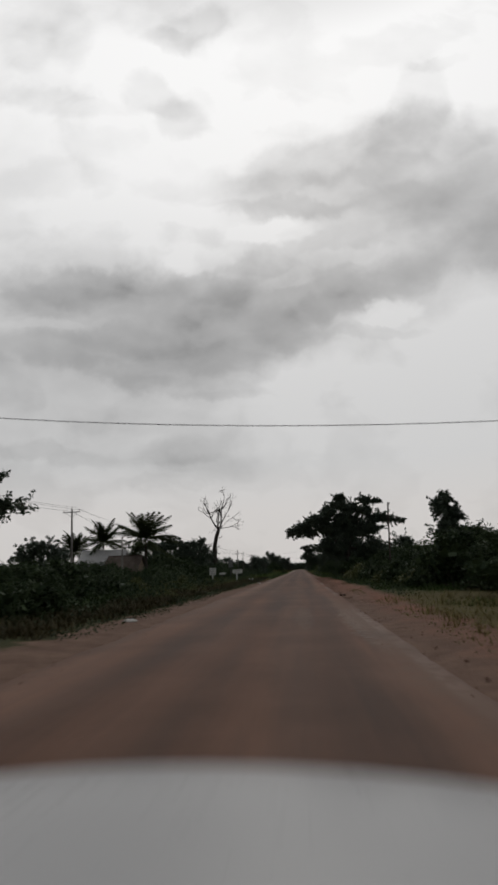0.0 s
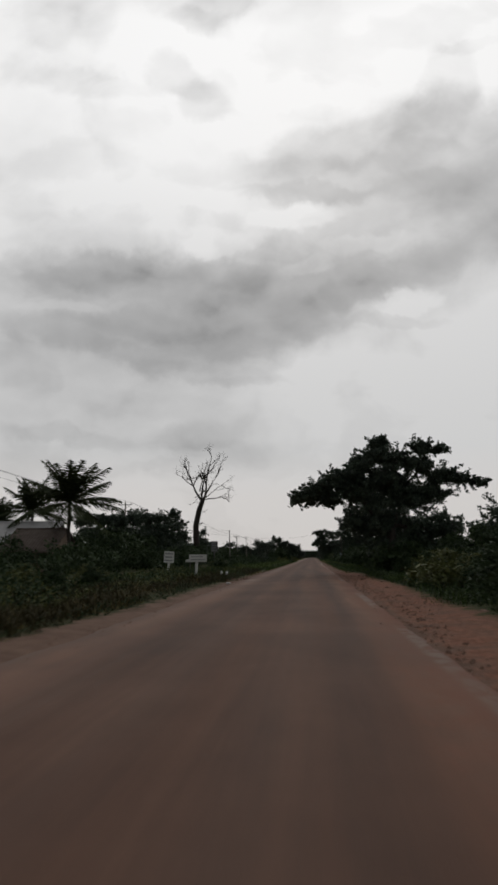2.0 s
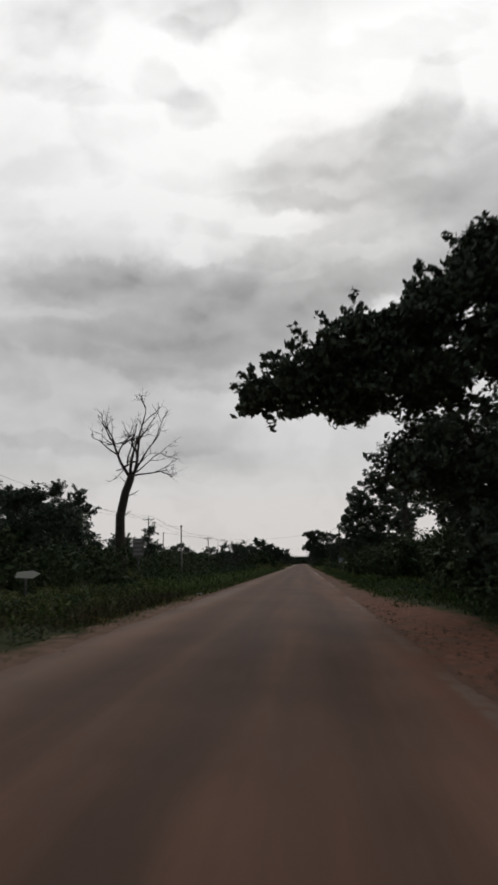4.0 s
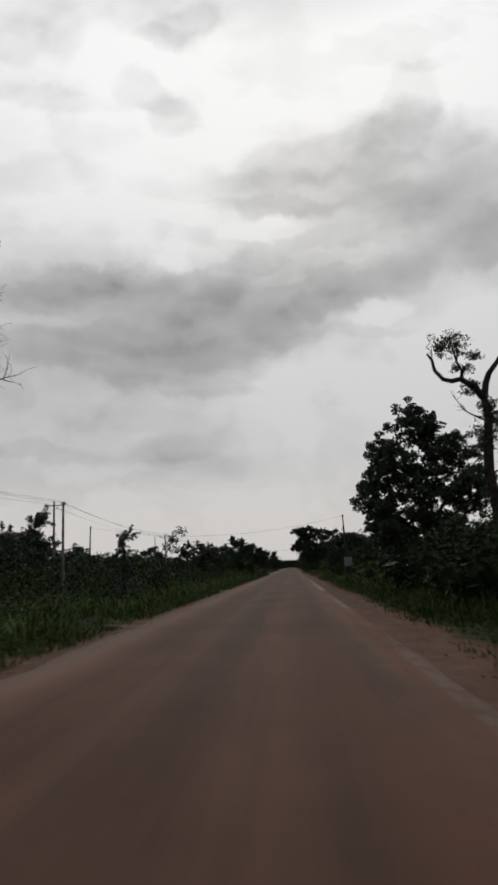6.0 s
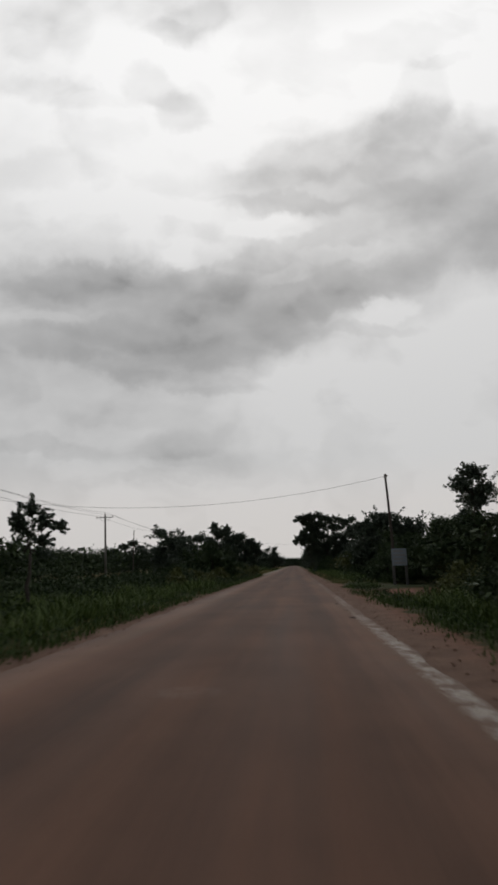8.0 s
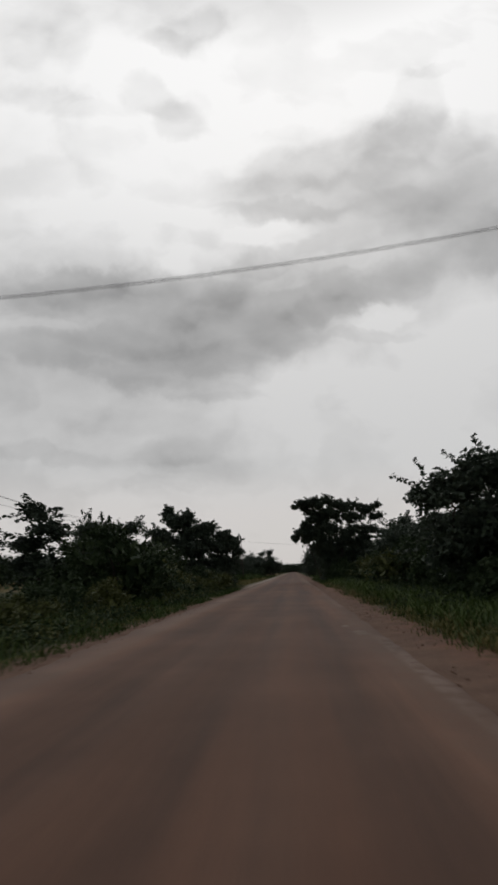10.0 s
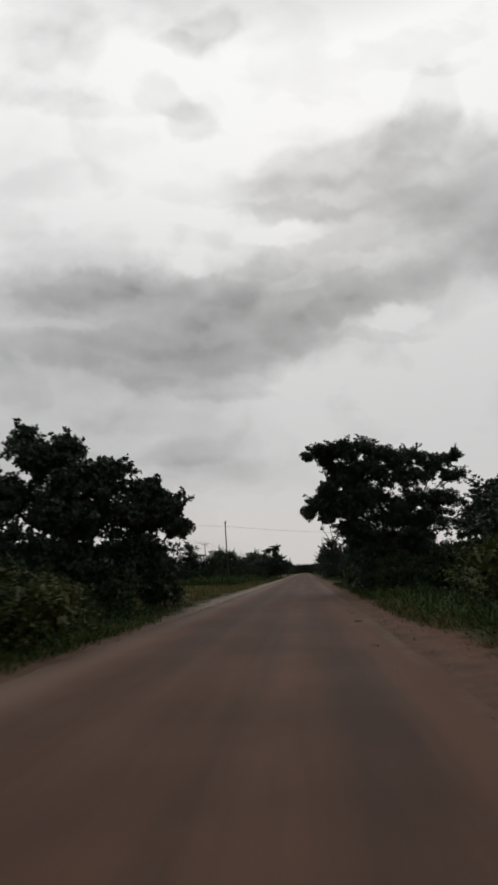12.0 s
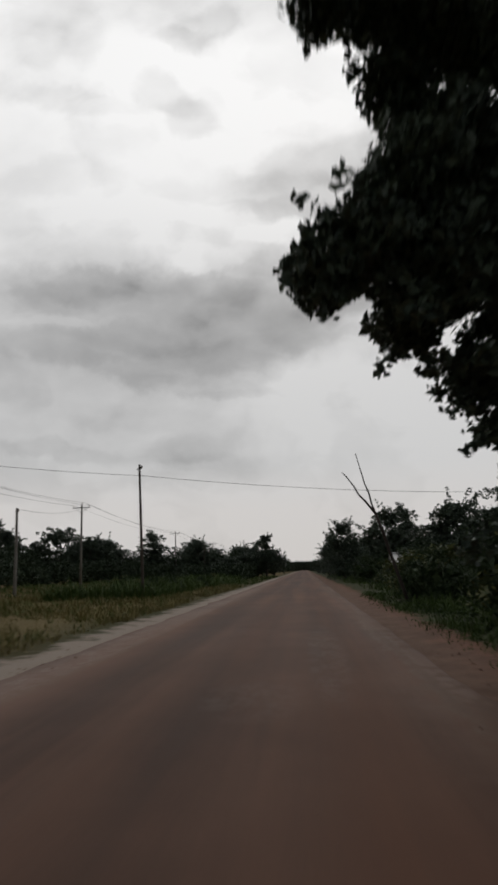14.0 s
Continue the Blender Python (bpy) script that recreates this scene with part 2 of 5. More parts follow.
STONE = surface("laterite_stone", (0.13, 0.07, 0.05), (0.30, 0.19, 0.14), 5, 40, 0.95, 0.5, 0.02, per="object")
LITTER_DARK = surface("dark_clod", (0.022, 0.014, 0.011), (0.05, 0.032, 0.026), 5, 40, 0.95, 0.5, 0.02, per="object", gloss=0.1)
LITTER_PALE = surface("pale_litter", (0.45, 0.44, 0.42), (0.7, 0.69, 0.67), 6, 40, 0.8, 0.2, 0.004)


PALE_DUST, WHITE_DUST, RED_DUST = (0.40, 0.34, 0.30, 1), (0.64, 0.58, 0.52, 1), (0.280, 0.115, 0.075, 1)


def road_material():
    m = bpy.data.materials.new("dusty_worn_asphalt")
    m.use_nodes = True
    n = Nodes(m.node_tree)
    where = n.add("ShaderNodeTexCoord").outputs["Object"]
    xyz = n.add("ShaderNodeSeparateXYZ")
    n.link(where, xyz.inputs[0])
    long = n.add("ShaderNodeMapping")
    long.inputs["Scale"].default_value = (1.0, 0.055, 1.0)
    n.link(where, long.inputs["Vector"])
    streak = n.noise(long.outputs[0], 1.1, 5.0, 0.6)[0]
    blotch = n.noise(where, 0.35, 5.0, 0.6)[0]
    grain = n.noise(where, 45.0, 3.0)[0]
    # Wheel tracks are swept darker; dust lies between and beside them.
    x = n.math("ADD", xyz.outputs[0], n.math("MULTIPLY", n.math("SUBTRACT", streak, 0.5), 0.7))
    tracks = None
    for at, width in ((-2.5, 0.5), (-1.15, 0.45), (0.55, 0.5)):
        near = n.span(n.math("ABSOLUTE", n.math("SUBTRACT", x, at)), 0.1, width + 0.35, 1.0, 0.0, smooth=True)
        tracks = near if tracks is None else n.math("MAXIMUM", tracks, near)
    edge = n.math("MAXIMUM", n.span(x, 0.7, 1.6, 0, 1, True), n.span(x, -2.8, -3.6, 0, 1, True))
    dust = n.math("ADD", n.math("MULTIPLY", n.span(blotch, 0.3, 0.7), 0.38), n.math("MULTIPLY", n.span(streak, 0.32, 0.68), 0.60))
    dust = n.math("MULTIPLY_ADD", tracks, -0.26, dust)
    dust = n.math("MULTIPLY_ADD", edge, 0.30, dust, clamp=True)
    colour = n.mix(dust, (0.098, 0.053, 0.037, 1), (0.262, 0.144, 0.100, 1))
    pale = n.math("MULTIPLY", n.span(n.noise(long.outputs[0], 0.8, 6.0, 0.65)[0], 0.58, 0.78, 0, 1, True), 0.22)
    colour = n.mix(pale, colour, (0.23, 0.185, 0.16, 1))
    worn = n.noise(where, 0.09, 3.0, 0.5)[0]
    broken = n.noise(where, 2.4, 4.0, 0.6)[0]
    lip = n.span(n.math("ABSOLUTE", n.math("SUBTRACT", xyz.outputs[0], 1.80)), 0.06, 0.24, 1, 0, True)
    lip = n.math("MULTIPLY", lip, n.math("MULTIPLY", n.span(worn, 0.42, 0.56, 0, 1, True), n.span(broken, 0.35, 0.55, 0.1, 1, True)))
    drift = n.span(n.math("ABSOLUTE", n.math("SUBTRACT", x, -3.95)), 0.15, 0.75, 1, 0, True)
    lip = n.math("MAXIMUM", lip, n.math("MULTIPLY", drift, n.math("MULTIPLY", n.span(worn, 0.40, 0.60, 0.75, 0.4), n.span(xyz.outputs[1], 34, 62, 0.1, 1.0, True))))
    colour = n.mix(n.math("MULTIPLY", lip, 0.6), colour, (0.34, 0.265, 0.225, 1))
    crumbs = n.noise(where, 11.0, 5.0, 0.7)[0]
    wavy = n.math("MULTIPLY_ADD", n.math("SUBTRACT", crumbs, 0.5), 0.55, n.math("MULTIPLY_ADD", n.math("SUBTRACT", broken, 0.5), 0.45, xyz.outputs[0]))
    # Drifts of pale dust and of red laterite that lie at known places: x, y, half width, half length, strength.
    for at_x, at_y, wide, far, much, tint in ((0.05, 18, 0.30, 5, 0.20, PALE_DUST), (1.45, 16, 0.45, 6, 0.55, PALE_DUST), (1.58, 240, 0.2, 8, 0.5, PALE_DUST), (-3.8, 246, 0.5, 18, 0.5, PALE_DUST), (1.55, 177, 0.24, 0.6, 1.0, PALE_DUST), (1.3, 178.6, 0.12, 0.3, 0.9, PALE_DUST),
                                              (1.5, 114, 0.5, 9, 0.6, RED_DUST), (0.35, 239, 0.4, 5, 0.22, PALE_DUST), (-0.6, 235, 0.7, 1.2, 0.12, PALE_DUST), (-1.3, 137.3, 0.5, 0.4, 0.2, PALE_DUST), (-3.9, 68.8, 0.4, 1.2, 0.9, PALE_DUST), (1.25, 212, 0.14, 0.2, 0.9, PALE_DUST), (1.45, 254, 0.45, 7, 0.6, RED_DUST), (1.3, 36, 0.5, 9, 0.45, RED_DUST), (1.0, 222, 0.8, 5, 0.35, RED_DUST),
                                              (1.25, 128, 0.5, 6, 0.55, RED_DUST), (1.2, 96, 0.6, 12, 0.4, RED_DUST), (1.80, 141, 0.22, 30, 1.0, WHITE_DUST)):
        dx = n.math("DIVIDE", n.math("SUBTRACT", wavy if tint is WHITE_DUST else n.math("MULTIPLY_ADD", n.math("SUBTRACT", broken, 0.5), 0.55, xyz.outputs[0]), at_x), wide)
        dy = n.math("DIVIDE", n.math("SUBTRACT", xyz.outputs[1], at_y), far)
        reach = n.math("ADD", n.math("MULTIPLY", dx, dx), n.math("MULTIPLY", dy, dy))
        spot = n.math("MULTIPLY", n.span(reach, 0.3, 1.0, much, 0, True), n.math("MULTIPLY", n.span(broken, 0.36, 0.58, 0.25, 1, True), n.span(crumbs, 0.42, 0.57, 0.45 if tint is WHITE_DUST else 0.12, 1, True)))
        colour = n.mix(spot, colour, tint)
    # The asphalt runs out under earth at its edges, redder where the shoulder is laterite.
    ragged = n.math("MULTIPLY_ADD", n.math("SUBTRACT", broken, 0.5), 1.1, xyz.outputs[0])
    ragged = n.math("MULTIPLY_ADD", n.math("SUBTRACT", blotch, 0.5), 1.2, ragged)
    covered = n.math("MAXIMUM", n.span(ragged, 1.1, 1.95, 0, 1.0, True), n.span(ragged, -3.75, -4.35, 0, 0.95, True))
    lateritic = n.math("MULTIPLY", n.span(xyz.outputs[1], 18, 40, 0, 1, True), n.span(xyz.outputs[1], 120, 140, 1, 0, True))
    earth = n.mix(n.math("MULTIPLY", lateritic, n.span(ragged, 0.5, 1.5)), (0.205, 0.130, 0.096, 1), (0.250, 0.112, 0.072, 1))
    colour = n.mix(n.math("MULTIPLY", covered, n.math("SUBTRACT", 1.0, lip)), colour, earth)
    patchy = n.span(n.noise(where, 0.22, 2.0, 0.4)[0], 0.50, 0.64, 0, 0.22, True)
    colour = n.mix(patchy, colour, (0.078, 0.050, 0.040, 1))
    rust = n.math("MULTIPLY", n.span(n.noise(long.outputs[0], 0.5, 4.0, 0.6)[0], 0.46, 0.66, 0, 0.7, True), n.span(x, -0.6, 1.2, 0.4, 1.0))
    colour = n.mix(rust, colour, (0.205, 0.098, 0.062, 1))
    colour = n.mix(n.math("MULTIPLY", grain, 0.30), colour, (0.040, 0.028, 0.023, 1))
    b = n.add("ShaderNodeBsdfPrincipled")
    n.link(colour, b.inputs["Base Color"])
    n.put(b.inputs["Roughness"], n.span(streak, 0.3, 0.7, 0.76, 0.90))
    b.inputs["Specular IOR Level"].default_value = 0.2
    relief = n.add("ShaderNodeBump")
    relief.inputs["Strength"].default_value, relief.inputs["Distance"].default_value = 0.35, 0.012
    n.link(n.math("ADD", grain, n.math("MULTIPLY", blotch, 2.0)), relief.inputs["Height"])
    n.link(relief.outputs[0], b.inputs["Normal"])
    n.link(b.outputs[0], n.add("ShaderNodeOutputMaterial").inputs[0])
    return m


def ground_material():
    m = bpy.data.materials.new("verge_earth_and_grass")
    m.use_nodes = True
    n = Nodes(m.node_tree)
    where = n.add("ShaderNodeTexCoord").outputs["Object"]
    xyz = n.add("ShaderNodeSeparateXYZ")
    n.link(where, xyz.inputs[0])
    patch, clump, grain = n.noise(where, 0.22, 5.0, 0.6)[0], n.noise(where, 1.3, 5.0, 0.65)[0], n.noise(where, 18.0, 4.0)[0]
    x = n.math("ADD", xyz.outputs[0], n.math("MULTIPLY", n.math("SUBTRACT", clump, 0.5), 2.2))
    reach = n.span(xyz.outputs[1], 80, 90, 0.9, 0, True)
    grassy = n.math("MAXIMUM", n.span(n.math("SUBTRACT", x, reach), 2.9, 3.6, 0, 1, True), n.span(n.math("ADD", x, n.span(xyz.outputs[1], 26, 58, 0.9, 0, True)), -4.8, -5.4, 0, 1, True))
    bare = n.span(patch, 0.66, 0.76, 0, 0.6, True)
    side_track = n.math("MULTIPLY", n.span(n.math("ADD", xyz.outputs[1], n.math("MULTIPLY", clump, 2.0)), 11.5, 13.0, 1, 0, True), n.span(x, -4, -3, 1, 0))
    bare = n.math("MAXIMUM", bare, n.math("MULTIPLY", side_track, n.span(n.math("MULTIPLY_ADD", n.math("SUBTRACT", patch, 0.5), 16.0, xyz.outputs[0]), -34, -20, 0, 1, True)))
    drive = n.math("MULTIPLY", n.span(n.math("ABSOLUTE", n.math("SUBTRACT", xyz.outputs[1], 161)), 3.0, 5.5, 1, 0, True), n.span(x, 3, 4, 0, 1))
    bare = n.math("MAXIMUM", bare, n.math("MULTIPLY", drive, n.span(n.math("MULTIPLY_ADD", n.math("SUBTRACT", patch, 0.5), 16.0, xyz.outputs[0]), 22, 34, 1, 0, True)))
    grassy = n.math("MULTIPLY", grassy, n.math("SUBTRACT", 1.0, bare))
    earth = n.mix(n.span(clump, 0.3, 0.7), (0.160, 0.096, 0.070, 1), (0.265, 0.170, 0.128, 1))
    red = n.math("MULTIPLY", n.span(x, 2.2, 3.6, 0, 1, True), n.span(patch, 0.35, 0.6, 0.2, 0.9))
    laterite = n.math("MULTIPLY", n.span(x, 1.7, 2.5, 0, 1, True), n.math("MULTIPLY", n.span(xyz.outputs[1], 26, 40, 0, 1, True), n.span(xyz.outputs[1], 84, 98, 1, 0, True)))
    red = n.math("MAXIMUM", red, n.math("MULTIPLY", laterite, n.span(clump, 0.35, 0.6, 0.25, 0.95)))
    rubble = n.noise(where, 5.0, 4.0, 0.65)[0]
    earth = n.mix(red, earth, n.mix(n.span(rubble, 0.36, 0.64), (0.190, 0.078, 0.048, 1), (0.345, 0.160, 0.104, 1)))
    pale_side = n.math("MULTIPLY", n.span(xyz.outputs[1], 208, 226, 0.0, 0.8, True), n.span(xyz.outputs[0], -4.0, -3.6, 1, 0))
    earth = n.mix(pale_side, earth, (0.47, 0.40, 0.34, 1))
    green = n.mix(n.span(clump, 0.3, 0.7), (0.030, 0.045, 0.016, 1), (0.062, 0.078, 0.026, 1))
    green = n.mix(n.span(patch, 0.4, 0.65), green, (0.065, 0.062, 0.025, 1))
    open_field = n.math("MULTIPLY", n.span(n.math("MULTIPLY_ADD", n.math("SUBTRACT", patch, 0.5), 26.0, xyz.outputs[1]), 216, 230, 0, 1, True), n.span(x, -5, -7, 0, 1))
    green = n.mix(n.math("MULTIPLY", open_field, 0.85), green, (0.210, 0.155, 0.066, 1))
    lawn = n.math("MULTIPLY", n.span(xyz.outputs[1], 26, 34, 1, 0, True), n.span(n.math("MULTIPLY_ADD", n.math("SUBTRACT", patch, 0.5), 1.5, x), 3.6, 4.6, 0, 1, True))
    green = n.mix(lawn, green, n.mix(clump, (0.075, 0.066, 0.022, 1), (0.150, 0.120, 0.045, 1)))
    colour = n.mix(grassy, earth, green)
    colour = n.mix(n.math("MULTIPLY", grain, 0.22), colour, (0.04, 0.032, 0.022, 1))
    b = n.add("ShaderNodeBsdfPrincipled")
    n.link(colour, b.inputs["Base Color"])
    b.inputs["Roughness"].default_value = 0.95
    b.inputs["Specular IOR Level"].default_value = 0.15
    relief = n.add("ShaderNodeBump")
    relief.inputs["Strength"].default_value, relief.inputs["Distance"].default_value = 0.7, 0.06
    n.link(n.math("ADD", grain, clump), relief.inputs["Height"])
    n.link(relief.outputs[0], b.inputs["Normal"])
    n.link(b.outputs[0], n.add("ShaderNodeOutputMaterial").inputs[0])
    return m


ROAD, GROUND = road_material(), ground_material()


# ---------------------------------------------------------------- mesh helpers
def quads(name, points, faces, material, smooth=False):
    """A mesh from arrays of points and of faces with one number of corners."""
    points, faces = np.asarray(points, np.float32), np.asarray(faces, np.int32)
    me = bpy.data.meshes.new(name)
    count, sides = faces.shape
    me.vertices.add(len(points))
    me.vertices.foreach_set("co", points.ravel())
    me.loops.add(count * sides)
    me.loops.foreach_set("vertex_index", faces.ravel())
    me.polygons.add(count)
    me.polygons.foreach_set("loop_start", np.arange(0, count * sides, sides, dtype=np.int32))
    me.polygons.foreach_set("use_smooth", np.full(count, smooth))
    me.update(calc_edges=True)
    me.materials.append(material)
    return me


def child(name, me, parent, label=""):
    ob = new(name, me)
    ob.parent = parent
    return tagged(ob, label)


def part(name, bm, material, parent, label=""):
    me = bpy.data.meshes.new(name)
    bm.to_mesh(me)
    bm.free()
    me.materials.append(material)
    return child(name, me, parent, label)


def thing(name, label, category, m, group="", kind=""):
    ob = tagged(new(name), label, category, group, kind)
    ob.matrix_world = m
    return ob


def tube(path, radii, sides=8):
    """Points and faces of a tapered tube along a path, closed at its ends."""
    path, points, faces = [Vector(p) for p in path], [], []
    for n, p in enumerate(path):
        along = (path[min(n + 1, len(path) - 1)] - path[max(n - 1, 0)]).normalized()
        side = along.cross(Vector((0.31, 0.95, 0.05))).normalized()
        up = along.cross(side)
        for k in range(sides):
            a = 2 * math.pi * k / sides
            points.append(p + float(radii[n]) * (math.cos(a) * side + math.sin(a) * up))
    for n in range(len(path) - 1):
        for k in range(sides):
            j = (k + 1) % sides
            faces.append((n * sides + k, n * sides + j, (n + 1) * sides + j, (n + 1) * sides + k))
    ends = len(points)
    points += [path[0], path[-1]]
    last = (len(path) - 1) * sides
    for k in range(sides):
        j = (k + 1) % sides
        faces.append((ends, j, k, ends))
        faces.append((ends + 1, last + k, last + j, ends + 1))
    return points, faces


def tubes(name, runs, material, sides=8):
    """One mesh of several tubes, each given as (path, radii)."""
    bm = bmesh.new()
    for path, radii in runs:
        points, faces = tube(path, radii, sides)
        made = [bm.verts.new(p) for p in points]
        for f in faces:
            corners = list(dict.fromkeys(f))
            face = bm.faces.new([made[i] for i in corners])
            face.smooth = True
    me = bpy.data.meshes.new(name)
    bm.to_mesh(me)
    bm.free()
    me.materials.append(material)
    return me


def box(bm, x0, x1, y0, y1, z0, z1, bevel=0.0):
    made = bmesh.ops.create_cube(bm, size=1)["verts"]
    for v in made:
        v.co = Vector(((x0 + x1) / 2 + v.co.x * (x1 - x0), (y0 + y1) / 2 + v.co.y * (y1 - y0), (z0 + z1) / 2 + v.co.z * (z1 - z0)))
    if bevel:
        edges = list({e for v in made for e in v.link_edges})
        bmesh.ops.bevel(bm, geom=edges, offset=bevel, segments=1, affect="EDGES", profile=0.5)
    return bm


def bend(a, b, steps, wander, rng, sag=0.0):
    """A crooked path from a to b."""
    a, b = np.array(a, float), np.array(b, float)
    out = []
    for k in range(steps + 1):
        f = k / steps
        p = a + (b - a) * f + rng.normal(0, wander, 3) * math.sin(math.pi * f)
        p[2] -= sag * math.sin(math.pi * f)
        out.append(tuple(p))
    return out


def leaf_mesh(name, centres, per, spread, size, material, rng, droop=0.35, slim=0.5):
    """Clumps of single folded leaves round the centres."""
    centres = np.asarray(centres, float)
    n = len(centres) * per
    ball = rng.normal(0, 1, (n, 3))
    ball *= (rng.random((n, 1)) ** .4) / np.linalg.norm(ball, axis=1)[:, None]
    mid = np.repeat(centres, per, axis=0) + ball * spread * [1.75, 1.75, 1.35]
    tip = rng.normal(0, 1, (n, 3)) + [0, 0, -droop]
    tip /= np.linalg.norm(tip, axis=1)[:, None]
    side = np.cross(tip, rng.normal(0, 1, (n, 3)))
    side /= np.linalg.norm(side, axis=1)[:, None] + 1e-9
    lift = np.cross(side, tip)
    long = size * rng.uniform(0.6, 1.3, (n, 1))
    a, c = mid - tip * long / 2, mid + tip * long / 2
    b = mid + side * long * slim / 2 + lift * long * 0.10
    d = mid - side * long * slim / 2 + lift * long * 0.10
    points = np.stack([a, b, c, d], 1).reshape(-1, 3)
    return quads(name, points, np.arange(4 * n).reshape(-1, 4), material)


def lobe_points(lobes, rng, shell=0.55, grain=1.0):
    """Clump centres spread through ellipsoids, most of them near the skin: rows of (x, y, z, rx, ry, rz, count)."""
    out = []
    for x, y, z, rx, ry, rz, count in lobes:
        v = rng.normal(0, 1, (int(count * grain), 3))
        v /= np.linalg.norm(v, axis=1)[:, None]
        v *= (shell + (1 - shell) * rng.random((len(v), 1))) * rng.uniform(0.6, 1.32, (len(v), 1))
        out.append(np.array([x, y, z]) + v * [rx, ry, rz])
    return np.concatenate(out)


def core_mesh(name, lobes, share, material, rng, count=80):
    """The dense inside of a crown: larger, older leaves deep in each lobe, under the outer ones."""
    lobes = np.repeat(np.array([row[:6] for row in lobes], float), count, axis=0)
    v = rng.normal(0, 1, (len(lobes), 3))
    v *= rng.random((len(v), 1)) ** .5 / np.linalg.norm(v, axis=1)[:, None]
    size = np.clip(lobes[:, 3:6].min(1), .25, 1.1) * .55
    mid = lobes[:, :3] + v * lobes[:, 3:6] * share
    mid[:, 2] = np.maximum(mid[:, 2], .1)
    tip = rng.normal(0, 1, v.shape)
    tip *= (size * rng.uniform(.35, .6, len(v)) / np.linalg.norm(tip, axis=1))[:, None]
    side = np.cross(tip, rng.normal(0, 1, v.shape))
    side *= (size * rng.uniform(.2, .32, len(v)) / (np.linalg.norm(side, axis=1) + 1e-9))[:, None]
    points = np.stack([mid - tip, mid + side, mid + tip, mid - side], 1).reshape(-1, 3)
    return quads(name, points, np.arange(len(points)).reshape(-1, 4), material)


def sprig_points(lobes, rng, each=9):
    """Clump centres on short shoots that stick out of the lobes, which make the outline of a crown ragged."""
    out = []
    for x, y, z, rx, ry, rz, count in lobes:
        for _ in range(each):
            v = rng.normal(0, 1, 3) + [0, 0, .25]
            v /= np.linalg.norm(v)
            reach = rng.uniform(.3, 1.0) * min(1.0, max(rx, rz))
            for f in (0.0, 0.25, 0.5, 0.75, 1.0):
                out.append(np.array([x, y, z]) + v * [rx, ry, rz] * 1.02 + v * reach * f)
    return np.array(out)


def tree(label, at, height, trunk_radius, lobes, seed, leaf=0.26, per=30, spread=0.26, material=None, fork=0.35, lean=(0, 0), group="roadside trees", bark=None, solid=0.0, ragged=True):
    """A tree with a tapered trunk, a limb to each lobe of the crown and a crown of leaf clumps. Lobes are given from its foot."""
    rng = np.random.default_rng(seed)
    root = thing("tree", label, "tree", pose(*at), group)
    crotch = (lean[0], lean[1], height * fork)
    child("trunk", tubes("trunk", [(bend((0, 0, -0.3), crotch, 6, 0.06, rng), np.linspace(trunk_radius * 1.25, trunk_radius * 0.72, 7))], bark or BARK, 10), root)
    # Each limb springs from the nearest one that is closer to the trunk, and thins with its order.
    nodes = [(np.array(crotch, float), 1.0, 0.0)]
    for x, y, z, rx, ry, rz, count in sorted(lobes, key=lambda row: (row[0] - crotch[0]) ** 2 + (row[1] - crotch[1]) ** 2 + (row[2] - crotch[2]) ** 2):
        end = np.array([x, y, z], float)
        begin, stout, way_back = min(nodes, key=lambda node: np.linalg.norm(node[0] - end) + 0.45 * node[2])
        nodes.append((end, stout * 0.68, way_back + np.linalg.norm(begin - end)))
        girth = trunk_radius * 0.55 * stout
        runs = [(bend(begin, end, 5, 0.14, rng, -0.15), np.linspace(girth, girth * 0.5, 6))]
        for _ in range(5):
            v = rng.normal(0, 1, 3)
            v /= np.linalg.norm(v)
            tip = end + v * [rx, ry, rz] * 0.85
            runs.append((bend(begin + (end - begin) * rng.uniform(0.6, 1.0), tip, 4, 0.10, rng), np.linspace(girth * 0.35, girth * 0.1, 5)))
        child("limb", tubes("limb", runs, bark or BARK, 6), root)
    child("crown", leaf_mesh("crown", lobe_points(lobes, rng, .5, .52), int(per * 1.4), spread * .86, leaf, material or LEAF_BROAD, rng, .3, .6), root)
    if ragged:
        child("crown", leaf_mesh("crown", sprig_points(lobes, rng), max(6, per // 5), spread * .40, leaf, material or LEAF_BROAD, rng, .3, .6), root)
    if solid:
        child("inner_foliage", core_mesh("inner_foliage", lobes, solid, material or LEAF_BROAD, rng, 150), root)
    return root


# ---------------------------------------------------------------- ground and road
def rough(x, y):
    return noise.noise(Vector((x * 0.35, y * 0.35, 0.3))) * 0.10 + noise.noise(Vector((x * 0.09, y * 0.09, 5.0))) * 0.16


